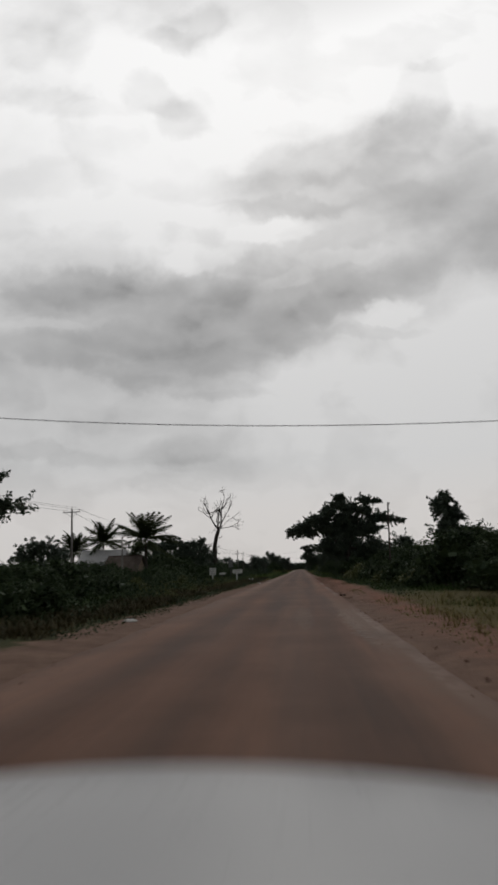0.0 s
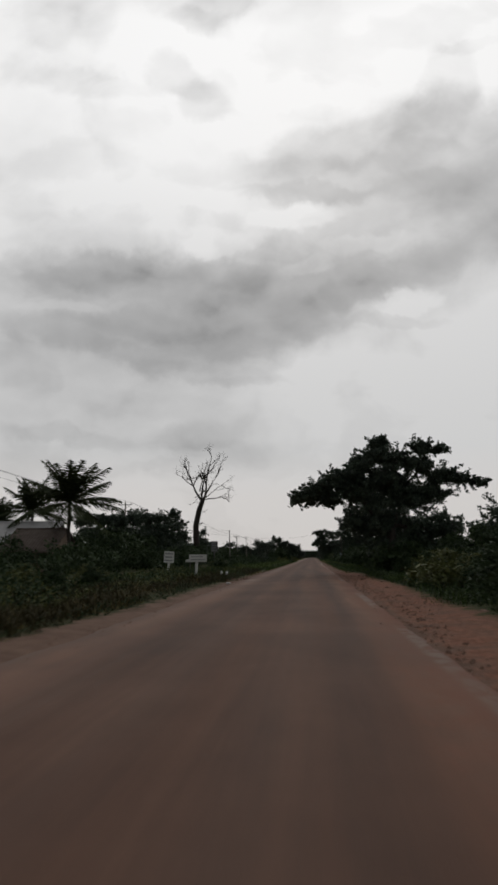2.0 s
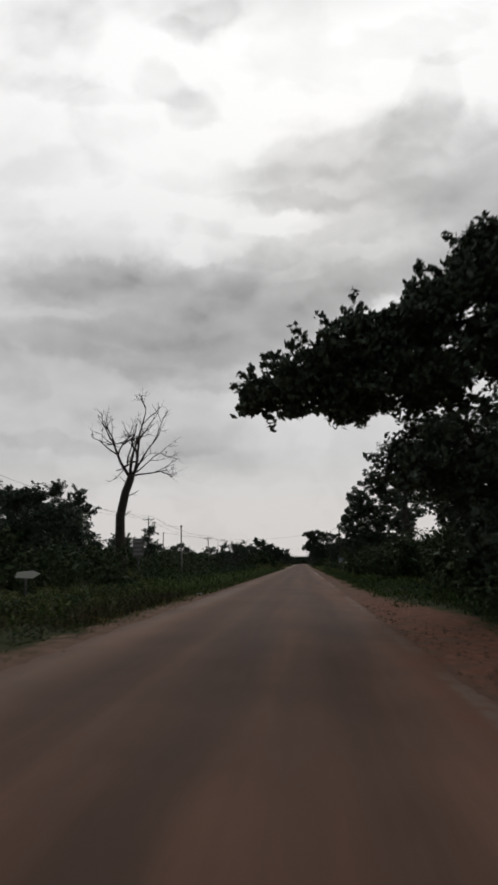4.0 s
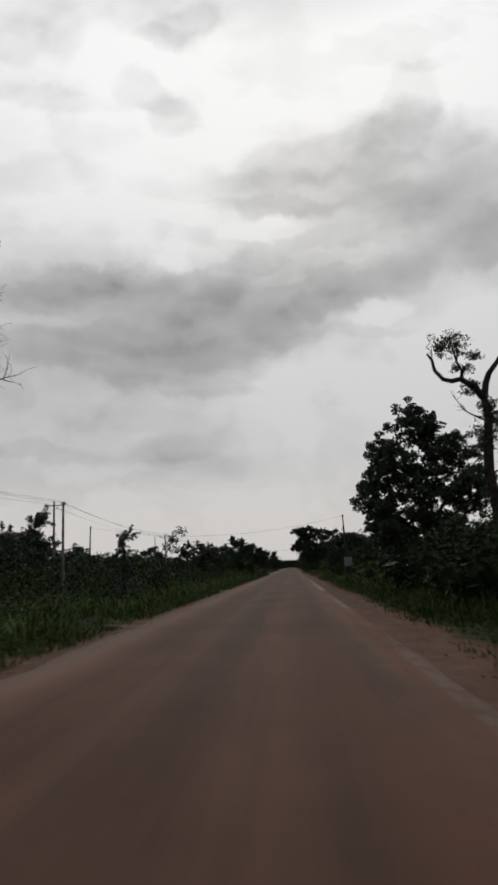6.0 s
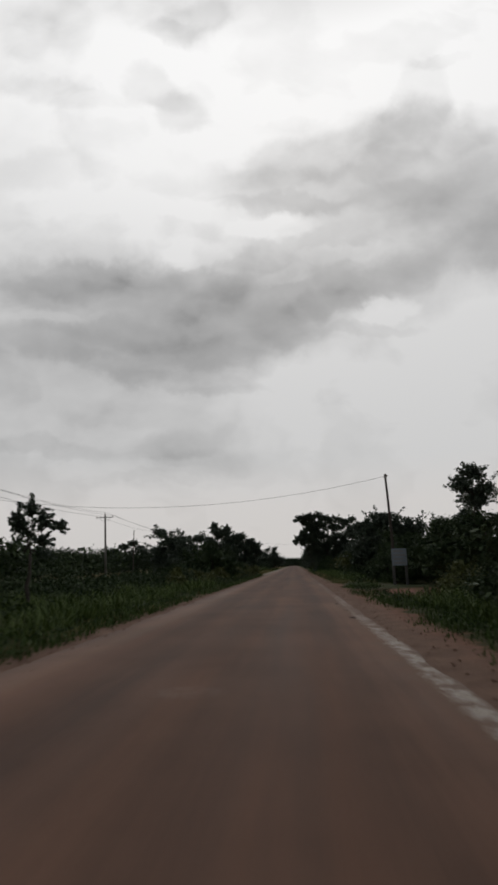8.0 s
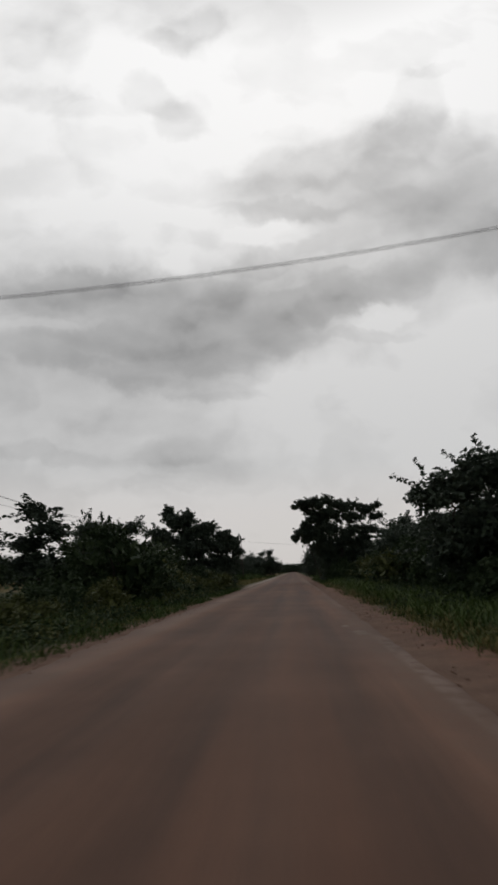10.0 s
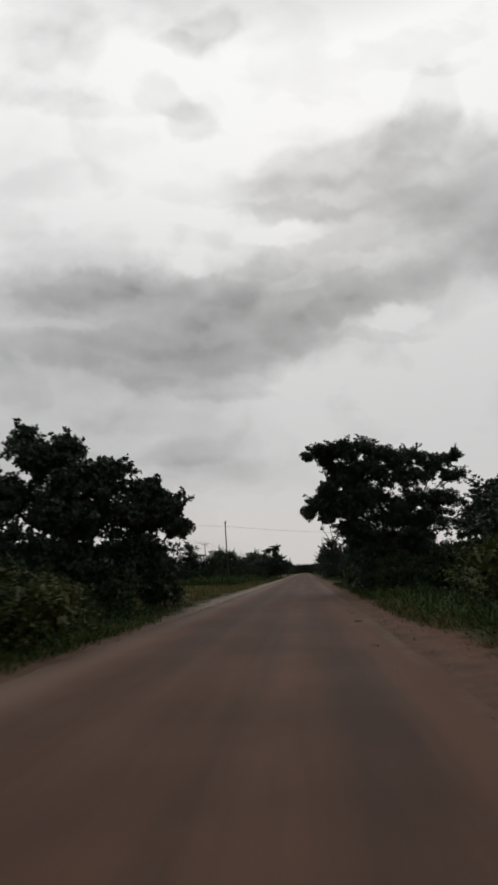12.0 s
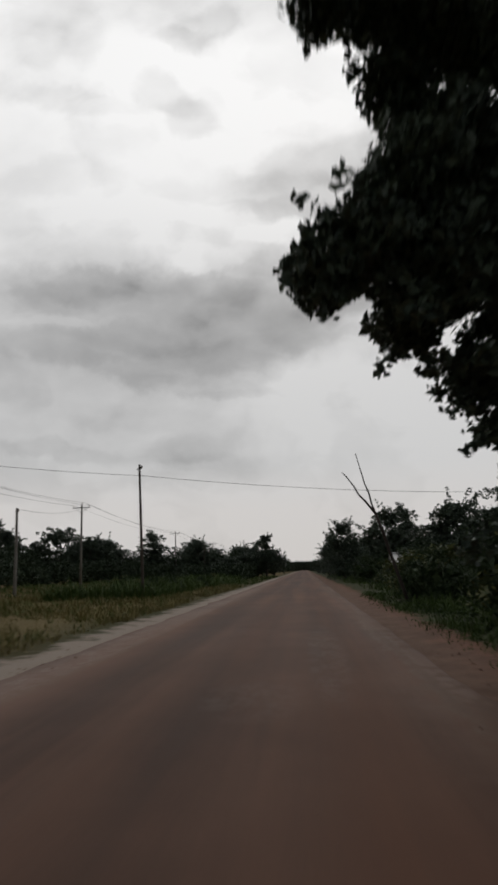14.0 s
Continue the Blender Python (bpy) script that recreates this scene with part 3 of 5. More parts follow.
def ground_sheet():
    xs = sorted(set([-2500, -900, -300, -120, -70] + [-50 + 4 * k for k in range(8)] + [-20 + 1.0 * k for k in range(15)]
                    + [-5.4, -4.9, -4.4, -3.6, -3.0, -1, 0.6, 1.3, 1.9, 2.6, 3.3, 4.0, 4.8] + [5.5 + 1.0 * k for k in range(14)]
                    + [20 + 4 * k for k in range(8)] + [70, 120, 300, 900, 2500]))
    ys = sorted(set([-2500, -900, -300, -120, -60] + [-40 + 1.5 * k for k in range(260)] + [352 + 6 * k for k in range(40)] + [620, 760, 1000, 1500, 2500, 4500]))
    points = []
    for y in ys:
        for x in xs:
            off = max(0.0, x - 2.0, -4.7 - x)
            z = -0.06 if off == 0 else -0.02 + min(1.0, off / 2.5) * (0.06 + rough(x, y))
            points.append((x, y, z))
    w = len(xs)
    faces = [(j * w + i, j * w + i + 1, (j + 1) * w + i + 1, (j + 1) * w + i) for j in range(len(ys) - 1) for i in range(w - 1)]
    ob = new("ground", quads("ground", points, faces, GROUND, True))
    return tagged(ob, "flat reddish earth ground with rough grass verges", "ground", kind="structure")


def road_strip():
    """The worn asphalt, with a low crown, ragged edges and a skirt down into the shoulders."""
    across = [-1.0, -0.97, -0.75, -0.45, -0.15, 0.15, 0.45, 0.75, 0.97, 1.0]
    ys = [-60 + 0.5 * k for k in range(920)] + [400 + 5 * k for k in range(1, 93)]
    points = []
    for y in ys:
        left = -4.4 + 0.16 * noise.noise(Vector((0, y * 0.5, 1))) + 0.10 * noise.noise(Vector((0, y * 2.1, 2)))
        right = 2.04 + 0.10 * noise.noise(Vector((9, y * 0.5, 1))) + 0.08 * noise.noise(Vector((9, y * 1.3, 2))) + 0.05 * noise.noise(Vector((9, y * 3.1, 4)))
        for u in across:
            x = (left + right) / 2 + u * (right - left) / 2
            z = -0.10 if abs(u) == 1.0 else 0.035 * (1 - u * u) + 0.006 * noise.noise(Vector((x * 0.9, y * 0.5, 3)))
            points.append((x, y, z))
    w = len(across)
    faces = [(j * w + i, j * w + i + 1, (j + 1) * w + i + 1, (j + 1) * w + i) for j in range(len(ys) - 1) for i in range(w - 1)]
    ob = new("road", quads("road", points, faces, ROAD, True))
    return tagged(ob, "straight worn asphalt road under reddish-brown dust", "road", kind="structure")


ground_sheet()
road_strip()

# ---------------------------------------------------------------- the large roadside trees
tree("broad dark-leaved tree spreading over the road edge", (6.6, 82, 0), 11.5, 0.34, (
    (-7.7, -.5, 6.3, .6, .8, .4, 40), (-6.7, -.5, 6.6, .8, 1.1, .8, 80), (-5.6, -.5, 7.2, .9, 1.3, .8, 90), (-4.5, -.3, 7.9, 1.1, 1.5, .8, 100), (-3.3, 0, 8.3, 1.2, 1.7, .9, 110),
    (-5.0, 0, 6.3, 1.1, 1.5, .6, 90), (-2.3, 0, 9.3, 1.0, 1.5, .7, 100), (-.7, 0, 11.2, .7, .9, .5, 60), (-.8, 0, 10.0, 1.3, 1.7, .8, 120), (1.0, 0, 9.7, 1.3, 1.7, .8, 110),
    (3.0, 0, 10.6, .9, 1.1, .5, 70), (4.5, 0, 10.5, .6, .9, .3, 34), (2.8, .2, 9.1, 1.7, 1.9, .8, 120), (4.6, .3, 8.2, 1.3, 1.5, .7, 90), (6.2, .3, 7.9, 1.1, 1.1, .32, 40),
    (7.7, .3, 7.6, .7, .7, .2, 18), (3.6, .2, 6.8, 1.5, 1.7, .9, 110), (-2.8, 0, 6.9, 1.7, 1.9, 1.1, 150), (-.2, 0, 8.0, 2.3, 2.3, 1.2, 190), (1.5, 0, 6.4, 2.5, 2.3, 1.3, 190),
    (-2.9, .8, 4.4, 1.0, 1.4, 1.0, 110), (-1.0, .4, 4.2, 1.8, 2.0, 1.6, 190), (-.4, .6, 1.7, 1.7, 1.8, 1.4, 160), (2.4, .4, 3.6, 2.5, 2.1, 1.9, 190),
    (5.0, .5, 3.4, 1.9, 1.9, 1.9, 130)), 11, solid=0.62, leaf=0.25, spread=0.27, lean=(.2, 0))
tree("tall broad-leaved tree behind the verge bushes", (10.0, 100, 0), 10.5, 0.26, (
    (-2.7, 0, 7.6, 1.6, 1.8, 1.6, 110), (-1.4, 0, 9.3, 2.2, 2.2, 1.6, 120), (1.2, 0, 8.2, 2.8, 2.4, 2.0, 150), (-1.2, 0, 5.4, 2.6, 2.4, 1.7, 130),
    (1.6, 0, 4.0, 3.0, 2.4, 2.2, 130)), 12, solid=0.62, leaf=0.22, ragged=False)
tree("round-crowned broad-leaved tree with dense foliage", (10.1, 140.5, 0), 13.0, 0.30, (
    (0, 0, 11.6, 2.0, 2.0, 1.9, 150), (-2.4, 0, 9.2, 2.0, 2.4, 2.0, 160), (1.8, 0, 9.4, 2.4, 2.4, 1.9, 160), (-3.6, -.2, 6.4, 1.7, 2.2, 1.9, 140),
    (-.4, 0, 7.0, 2.8, 2.8, 2.2, 220), (3.2, 0, 6.4, 2.0, 2.4, 2.0, 140), (-2.8, 0, 4.0, 1.9, 2.2, 1.5, 120), (.8, 0, 4.0, 3.0, 2.6, 1.7, 170), (-1.4, .2, 2.0, 2.6, 2.2, 1.3, 150), (2.2, .2, 1.8, 2.6, 2.2, 1.3, 150)), 17, solid=0.80, leaf=0.25, per=38, ragged=False)
tree("small broad-leaved tree beside the road", (9.5, 188, 0), 6.4, 0.18, (
    (-2.4, 0, 2.4, 1.8, 1.8, 1.2, 110),
    (-2.9, 0, 4.6, 1.4, 1.6, .8, 90), (-.6, 0, 5.4, 2.0, 2.0, 1.0, 130), (2.0, 0, 4.6, 2.0, 2.0, 1.1, 110), (0, 0, 3.2, 2.6, 2.2, 1.2, 140)), 14, solid=0.62, leaf=0.24)
tree("broad flat-crowned tree overhanging the road", (6.4, 237, 0), 10.6, 0.32, (
    (-5.9, -2.3, 9.3, .35, .5, .18, 30), (-5.2, -2.0, 9.75, .5, .7, .3, 60), (-4.3, -1.4, 9.95, .75, .9, .38, 90), (-3.2, -1.0, 10.1, .8, 1.0, .4, 90), (-3.3, -.9, 9.6, .9, 1.0, .4, 90), (-4.6, -.8, 9.2, .5, .6, .25, 56), (-4.3, -1.3, 7.35, .55, .7, .35, 70), (-3.6, -1.0, 7.8, .55, .7, .3, 60), (-4.0, -.3, 8.8, .55, .7, .35, 60), (-4.6, -.6, 5.1, .55, .8, .25, 56),
    (-1.8, -.4, 10.3, .65, .9, .45, 66), (-.6, -.2, 9.8, .9, 1.2, .5, 80), (.6, -.1, 9.4, 1.2, 1.5, .65, 100), (1.8, 0, 9.5, .8, 1.0, .45, 60), (3.2, 0, 8.9, 1.1, 1.4, .6, 90),
    (4.6, 0, 9.5, .55, .8, .3, 40), (4.4, 0, 8.0, .9, 1.0, .35, 60), (-1.4, -.2, 8.7, 1.5, 1.6, .8, 150), (1.0, 0, 8.0, 2.1, 2.0, .8, 170), (-2.4, -.2, 8.6, .9, 1.0, .4, 70),
    (-4.6, -1.0, 6.9, .7, .9, .4, 80), (-5.4, -1.2, 6.1, .6, .8, .5, 90), (-6.0, -1.4, 5.5, .38, .6, .32, 56), (-4.3, -.8, 6.3, .9, 1.1, .7, 120), (-3.2, -.5, 6.6, 1.1, 1.3, .7, 120),
    (-4.2, -.8, 5.6, .7, .9, .3, 66), (-2.9, -.3, 5.6, 1.0, 1.3, .6, 110), (-1.6, 0, 6.6, 1.8, 1.9, 1.0, 180), (1.2, 0, 6.2, 2.3, 2.2, 1.2, 190), (3.4, 0, 6.4, 1.5, 1.8, .8, 110),
    (-3.4, .6, 8.4, .7, .8, .6, 96), (-2.4, .4, 7.8, 1.0, 1.1, .7, 120), (-3.5, .2, 4.5, .6, .8, .4, 76), (-2.9, .3, 3.7, .6, .8, .5, 76), (-2.5, .4, 2.7, .8, .9, .7, 90), (-2.4, 0, 4.6, .8, 1.1, .6, 96), (-.2, .2, 5.1, 1.9, 1.7, .7, 150), (2.6, .2, 5.1, 2.1, 1.8, .8, 150), (-1.4, .2, 3.7, 1.5, 1.7, 1.2, 160), (1.2, .4, 3.6, 2.4, 2.2, 1.6, 180),
    (-1.0, .6, 1.6, 2.5, 2.0, 1.4, 160), (1.4, .6, 1.6, 2.6, 2.0, 1.3, 150)), 15, solid=.5, leaf=0.19, spread=0.21, per=34)
tree("bushy dark tree on the verge", (-10.1, 219.5, 0), 7.4, 0.24, (
    (-2.3, 0, 7.3, .5, .8, .6, 60), (-.3, 0, 7.1, .45, .7, .5, 50), (-1.2, 0, 6.4, 1.5, 1.6, .6, 130), (1.6, .1, 5.9, .8, 1.0, .45, 76), (.6, 0, 5.4, 1.6, 1.6, .8, 130),
    (3.2, .3, 5.1, .75, 1.0, .45, 76), (4.1, .5, 4.3, .65, .9, .45, 76), (4.6, .6, 3.5, .4, .7, .25, 40), (3.0, .4, 4.0, 1.3, 1.4, .8, 120), (-3.0, 0, 5.0, 1.3, 1.6, 1.1, 130),
    (0, 0, 4.0, 2.6, 2.4, 1.3, 220), (3.0, .8, 2.2, 1.5, 1.5, 1.2, 130), (.2, 0, 1.8, 3.2, 2.4, 1.4, 210), (-3.0, 0, 2.4, 1.6, 2.0, 1.7, 140)), 16, solid=0.66, leaf=0.25)
tree("broad dark tree behind the yard palms", (-27.5, 107, 0), 7.4, .26, (
    (-3.2, 0, 6.3, 1.6, 1.6, .8, 120), (-.8, 0, 6.5, 1.6, 1.6, .7, 120), (1.8, 0, 6.4, 1.6, 1.6, .8, 120), (0, 0, 4.6, 4.4, 2.4, 1.4, 260), (0, 0, 2.2, 4.4, 2.4, 1.8, 240)), 26, solid=.7, per=22)
tree("loose open-crowned tree beside the yard", (-20.2, 105.5, 0), 7.6, .18, (
    (2.0, 0, 6.9, .55, .7, .5, 40), (.6, 0, 6.5, .8, .9, .5, 60), (-1.4, 0, 6.3, 1.2, 1.2, .7, 90), (2.6, .2, 5.3, .8, .9, .5, 50), (3.6, .2, 4.2, .9, 1.0, .6, 60), (0, 0, 4.6, 2.6, 2.0, 1.2, 170),
    (1.0, 0, 2.4, 3.6, 2.2, 1.7, 220)), 27, solid=.62, per=24, leaf=.2)
tree("small tufted tree standing in the verge grass", (-8.4, 126.3, 0), 3.7, .06, (
    (0, 0, 3.25, .40, .40, .24, 30), (-.05, 0, 2.6, .24, .24, .35, 22), (.1, 0, 1.7, .45, .45, .6, 40), (.1, 0, .7, .8, .7, .6, 50)), 28, leaf=.12, per=18, spread=.12, fork=.6)
tree("slender upright tree behind the hedge", (15.9, 63, 0), 9.2, 0.2, (
    (0, 0, 8.5, .8, .9, .8, 50), (-.5, 0, 7.4, 1.0, 1.1, .9, 70), (.6, 0, 6.6, 1.3, 1.3, 1.0, 90), (0, 0, 5.3, 1.6, 1.6, 1.2, 110), (.8, 0, 3.6, 2.4, 2.2, 1.6, 150)), 17, solid=0.66, leaf=0.24)
tree("tree reaching a long branch over the verge", (-18.0, 26, 0), 6.6, 0.22, (
    (4.2, 0, 4.8, 1.3, .7, .22, 26), (2.8, .3, 4.3, 1.3, .7, .30, 22), (2.8, .4, 6.1, .8, .7, .25, 12), (1.6, .4, 5.4, 1.4, 1.0, .4, 22), (-.6, 0, 5.6, 2.2, 2.0, 1.2, 110), (-1.4, 0, 3.8, 2.4, 2.0, 1.6, 110)), 18, solid=0.2, leaf=0.2, per=20)
tree("round-crowned tree in the fields", (-42, 90, 0), 7.6, 0.3, (
    (0, 0, 6.2, 3.2, 3.0, 1.5, 200), (-2.6, 0, 4.6, 2.4, 2.4, 1.6, 130), (2.8, 0, 4.6, 2.4, 2.4, 1.6, 130), (0, 0, 3.4, 4.0, 3.0, 2.0, 180)), 19, solid=0.72)
tree("spreading dark tree beside the pole line", (-24.6, 113, 0), 8.0, 0.26, (
    (-.5, 0, 7.0, 2.8, 2.4, 1.1, 170), (-3.6, 0, 6.2, 2.0, 2.0, 1.1, 110), (2.6, 0, 5.8, 2.0, 2.2, 1.4, 130), (0, 0, 4.2, 4.2, 3.0, 2.2, 260), (1.0, 0, 2.0, 4.4, 3.0, 1.8, 220)), 20, solid=0.68)
tree("sparse small tree with open branches", (-19.8, 113, 0), 8.0, 0.12, (
    (.5, 0, 7.4, .5, .6, .6, 22), (-.4, 0, 6.5, .8, .8, .6, 26), (1.0, 0, 6.0, .8, .8, .5, 22), (.2, 0, 5.0, 1.3, 1.2, .8, 40), (0, 0, 3.4, 1.8, 1.6, 1.4, 80)), 21, per=20)
tree("small open tree standing in the hedge", (-9.4, 150.3, 0), 4.0, 0.07, (
    (0, 0, 3.65, .34, .34, .22, 30), (-.5, 0, 3.2, .30, .34, .26, 26), (.5, 0, 3.15, .28, .3, .2, 24), (.95, 0, 2.95, .2, .24, .12, 12), (-.15, 0, 2.75, .34, .34, .22, 22), (.4, 0, 2.5, .24, .24, .14, 12)), 24, leaf=.13, per=16, spread=.11, fork=.5)
tree("narrow leafy tree behind the roadside board", (11.4, 167, 0), 8.0, 0.18, (
    (0, 0, 6.9, .7, .7, .45, 46), (-.7, 0, 6.1, .6, .7, .45, 46), (.7, 0, 5.9, .7, .7, .5, 46), (.2, 0, 5.2, .5, .5, .4, 24)), 25, solid=0.5, leaf=.18)
tree("dark field tree beyond the pole line", (-41, 322, 0), 9.0, 0.3, (
    (0, 0, 7.4, 3.4, 3.0, 1.5, 200), (-3.2, 0, 5.4, 2.6, 2.4, 1.8, 130), (3.4, 0, 5.2, 2.8, 2.4, 1.8, 140), (0, 0, 3.4, 5.0, 3.0, 2.2, 220)), 22, solid=0.72)
tree("dark field tree beside the pole line", (-33.5, 316, 0), 7.2, 0.26, (
    (0, 0, 5.9, 2.2, 2.0, 1.1, 150), (-2.4, 0, 4.4, 2.0, 2.0, 1.3, 110), (2.4, 0, 4.2, 2.0, 2.0, 1.2, 110), (0, 0, 2.4, 3.6, 2.4, 1.8, 180)), 29, solid=0.74)
tree("tall dark field tree at the edge of the open ground", (-56, 326, 0), 11.4, 0.3, (
    (0, 0, 9.8, 2.2, 2.0, 1.1, 150), (-2.8, 0, 8.6, 2.2, 2.0, 1.3, 130), (2.8, 0, 8.0, 2.0, 2.0, 1.1, 120), (4.4, 0, 6.0, 1.4, 1.6, 1.2, 80), (0, 0, 6.0, 4.0, 2.6, 2.0, 240), (0, 0, 2.6, 4.4, 2.6, 2.2, 220)), 35, solid=0.74)
tree("upright tree at the far road edge", (-6.9, 335, 0), 7.6, 0.2, (
    (0, 0, 7.0, 1.0, 1.0, .7, 60), (-.2, 0, 5.7, .8, .8, .8, 50), (0, 0, 4.2, 2.2, 2.0, 1.0, 110), (1.4, 0, 3.0, 2.6, 2.0, 1.4, 130), (-2.4, 0, 2.6, 2.4, 2.0, 1.6, 120)), 23, solid=0.66)


# ---------------------------------------------------------------- bare trees
def branchy(runs, rng, start, way, length, radius, depth, spread):
    """Grows a bare branch and its twigs into runs."""
    way = np.array(way, float)
    way /= np.linalg.norm(way)
    path, p = [np.array(start, float)], np.array(start, float)
    for _ in range(5):
        way = way + rng.normal(0, 0.13, 3) + [0, 0, 0.05]
        way /= np.linalg.norm(way)
        p = p + way * length / 5
        path.append(p.copy())
    runs.append(([tuple(q) for q in path], np.linspace(radius, radius * 0.45, 6)))
    if depth:
        for k in range(3):
            at = path[int(rng.integers(2, 6))]
            branchy(runs, rng, at, way + rng.normal(0, spread, 3), length * rng.uniform(0.45, 0.7), radius * 0.5, depth - 1, spread)


def bare_tree(label, at, trunk, trunk_radius, limbs, seed, tufts=(), boughs=()):
    rng = np.random.default_rng(seed)
    root = thing("dead_tree", label, "tree", pose(*at), "dead trees")
    child("trunk", tubes("trunk", [(trunk, trunk_radius * np.linspace(1, 0.62 if trunk[-1][2] < 11 else 0.22, len(trunk)))], BARK_DEAD, 10), root)
    for start, way, length, radius, depth in limbs:
        runs = []
        branchy(runs, rng, start, way, length, radius, depth, 0.55)
        child("branch", tubes("branch", runs, BARK_DEAD, 5), root)
    for path, thick, thin in boughs:
        child("bough", tubes("bough", [([(x, 0, z) for x, z in path], np.linspace(thick, thin, len(path)))], BARK_DEAD, 8), root)
    if tufts:
        child("leaf_tuft", leaf_mesh("leaf_tuft", lobe_points(tufts, rng), 20, .17, .16, LEAF_BROAD, rng), root, "last green leaf tufts")
    return root


bare_tree("tall leafless dead tree with forked grey-brown branches", (-17.5, 120.5, 0),
          [(0, 0, -.3), (-.15, 0, 2), (-.45, 0, 4.2), (-.5, 0, 6.2), (-.05, 0, 8.6), (.45, 0, 10.0), (.5, 0, 10.4)], 0.55, (
              ((.4, 0, 10), (-.66, 0, 1), 4.8, .19, 4), ((.45, 0, 10.1), (-.12, .3, 1), 4.7, .20, 4), ((.5, 0, 10), (.25, -.2, 1), 4.7, .21, 4),
              ((.5, 0, 9.9), (.6, .2, 1), 4.6, .14, 3), ((.5, 0, 10.2), (1, 0, .25), 3.8, .10, 3), ((.8, 0, 10.5), (1, .1, .75), 3.4, .08, 3), ((0, 0, 11.6), (.2, .2, 1), 4.2, .09, 3), ((-1.0, 0, 12.5), (-1, .1, .5), 2.4, .09, 2),
              ((.1, 0, 8.2), (1, .2, .1), .9, .06, 1), ((-.3, 0, 6.2), (1, -.2, .2), .8, .06, 1)), 31)
bare_tree("broken dead tree with twisted limbs among green trees", (12.1, 131.5, 0),
          [(0, 0, -.3), (.15, 0, 2.2), (-.05, 0, 4.4), (-.28, 0, 6.4), (-.1, 0, 8.2), (.12, 0, 9.8), (.0, 0, 11.0), (.2, 0, 11.9), (.45, 0, 12.5), (1.1, 0, 13.3), (1.6, 0, 14.1), (1.85, 0, 14.9)], 0.38, (
              ((-1.3, 0, 13.0), (-.2, .1, 1), 1.3, .06, 3), ((-2.85, 0, 13.6), (.1, 0, 1), .5, .05, 1), ((1.2, 0, 10.8), (1, 0, -.2), 1.4, .05, 2), ((.1, 0, 9.8), (1, .1, .55), 2.2, .08, 3), ((-.1, 0, 9.6), (-1, .2, .3), 1.5, .07, 2), ((0, 0, 7.2), (-1, 0, .5), 1.6, .07, 2), ((0, 0, 6.4), (1, 0, .5), 1.3, .06, 2)), 32,
          ((-1.7, 0, 14.5, 1.1, .7, .75, 62), (-.3, 0, 13.75, .5, .4, .22, 14), (-1.1, 0, 13.0, .7, .5, .3, 18), (-.8, 0, 11.7, .6, .5, .55, 24), (.5, 0, 9.0, .6, .5, 1.2, 60), (-.5, 0, 8.4, .55, .5, 1.2, 50), (.1, 0, 10.4, .5, .5, .7, 30), (.9, 0, 7.4, .6, .4, .6, 24), (-.9, 0, 6.6, .6, .4, .5, 22), (0, 0, 5.0, 1.0, .5, 1.6, 60)),
          (([(0, 10.9), (-.5, 11.7), (-1.25, 12.25), (-1.8, 12.15), (-2.3, 12.3), (-2.75, 12.9), (-2.85, 13.6), (-3.1, 14.0)], .22, .06), ([(-1.2, 12.2), (-1.1, 12.8), (-1.35, 13.3), (-1.5, 14.2)], .12, .04)))
bare_tree("leaning sparse shrub with feathery leafy tips", (-8.6, 134, 0), [(0, 0, -.2), (.1, 0, .8), (.3, 0, 1.6), (.55, 0, 2.3)], .05, (
    ((.5, 0, 2.2), (.75, 0, 1), 1.2, .025, 2), ((.3, 0, 1.7), (.9, .1, .6), .9, .02, 2), ((.2, 0, 1.3), (-.3, .1, 1), .8, .02, 2), ((.4, 0, 2.0), (.1, -.2, 1), .6, .015, 1)), 34,
    ((1.5, 0, 3.9, .45, .3, .22, 7), (1.15, 0, 3.4, .45, .3, .25, 7), (.8, 0, 2.9, .4, .3, .3, 6), (1.4, 0, 2.7, .5, .3, .2, 6), (-.2, 0, 2.6, .5, .4, .35, 8), (.1, 0, 1.2, .9, .7, .8, 60)))
rng = np.random.default_rng(33)
stem = thing("bare_sapling", "leaning leafless sapling forked into two long stems", "sapling", pose(4.3, 253, 0), "dead trees")
child("trunk", tubes("trunk", [(bend((0, 0, -.2), (-1.15, 0, 3.7), 5, .05, rng), np.linspace(.08, .06, 6))], BARK_DEAD, 7), stem)
child("branch", tubes("branch", [(bend((-1.15, 0, 3.7), (-2.5, -.1, 5.55), 6, .04, rng), np.linspace(.055, .02, 7))], BARK_DEAD, 6), stem)
child("branch", tubes("branch", [(bend((-1.15, 0, 3.7), (-1.85, .1, 6.4), 6, .05, rng), np.linspace(.045, .015, 7))], BARK_DEAD, 6), stem)


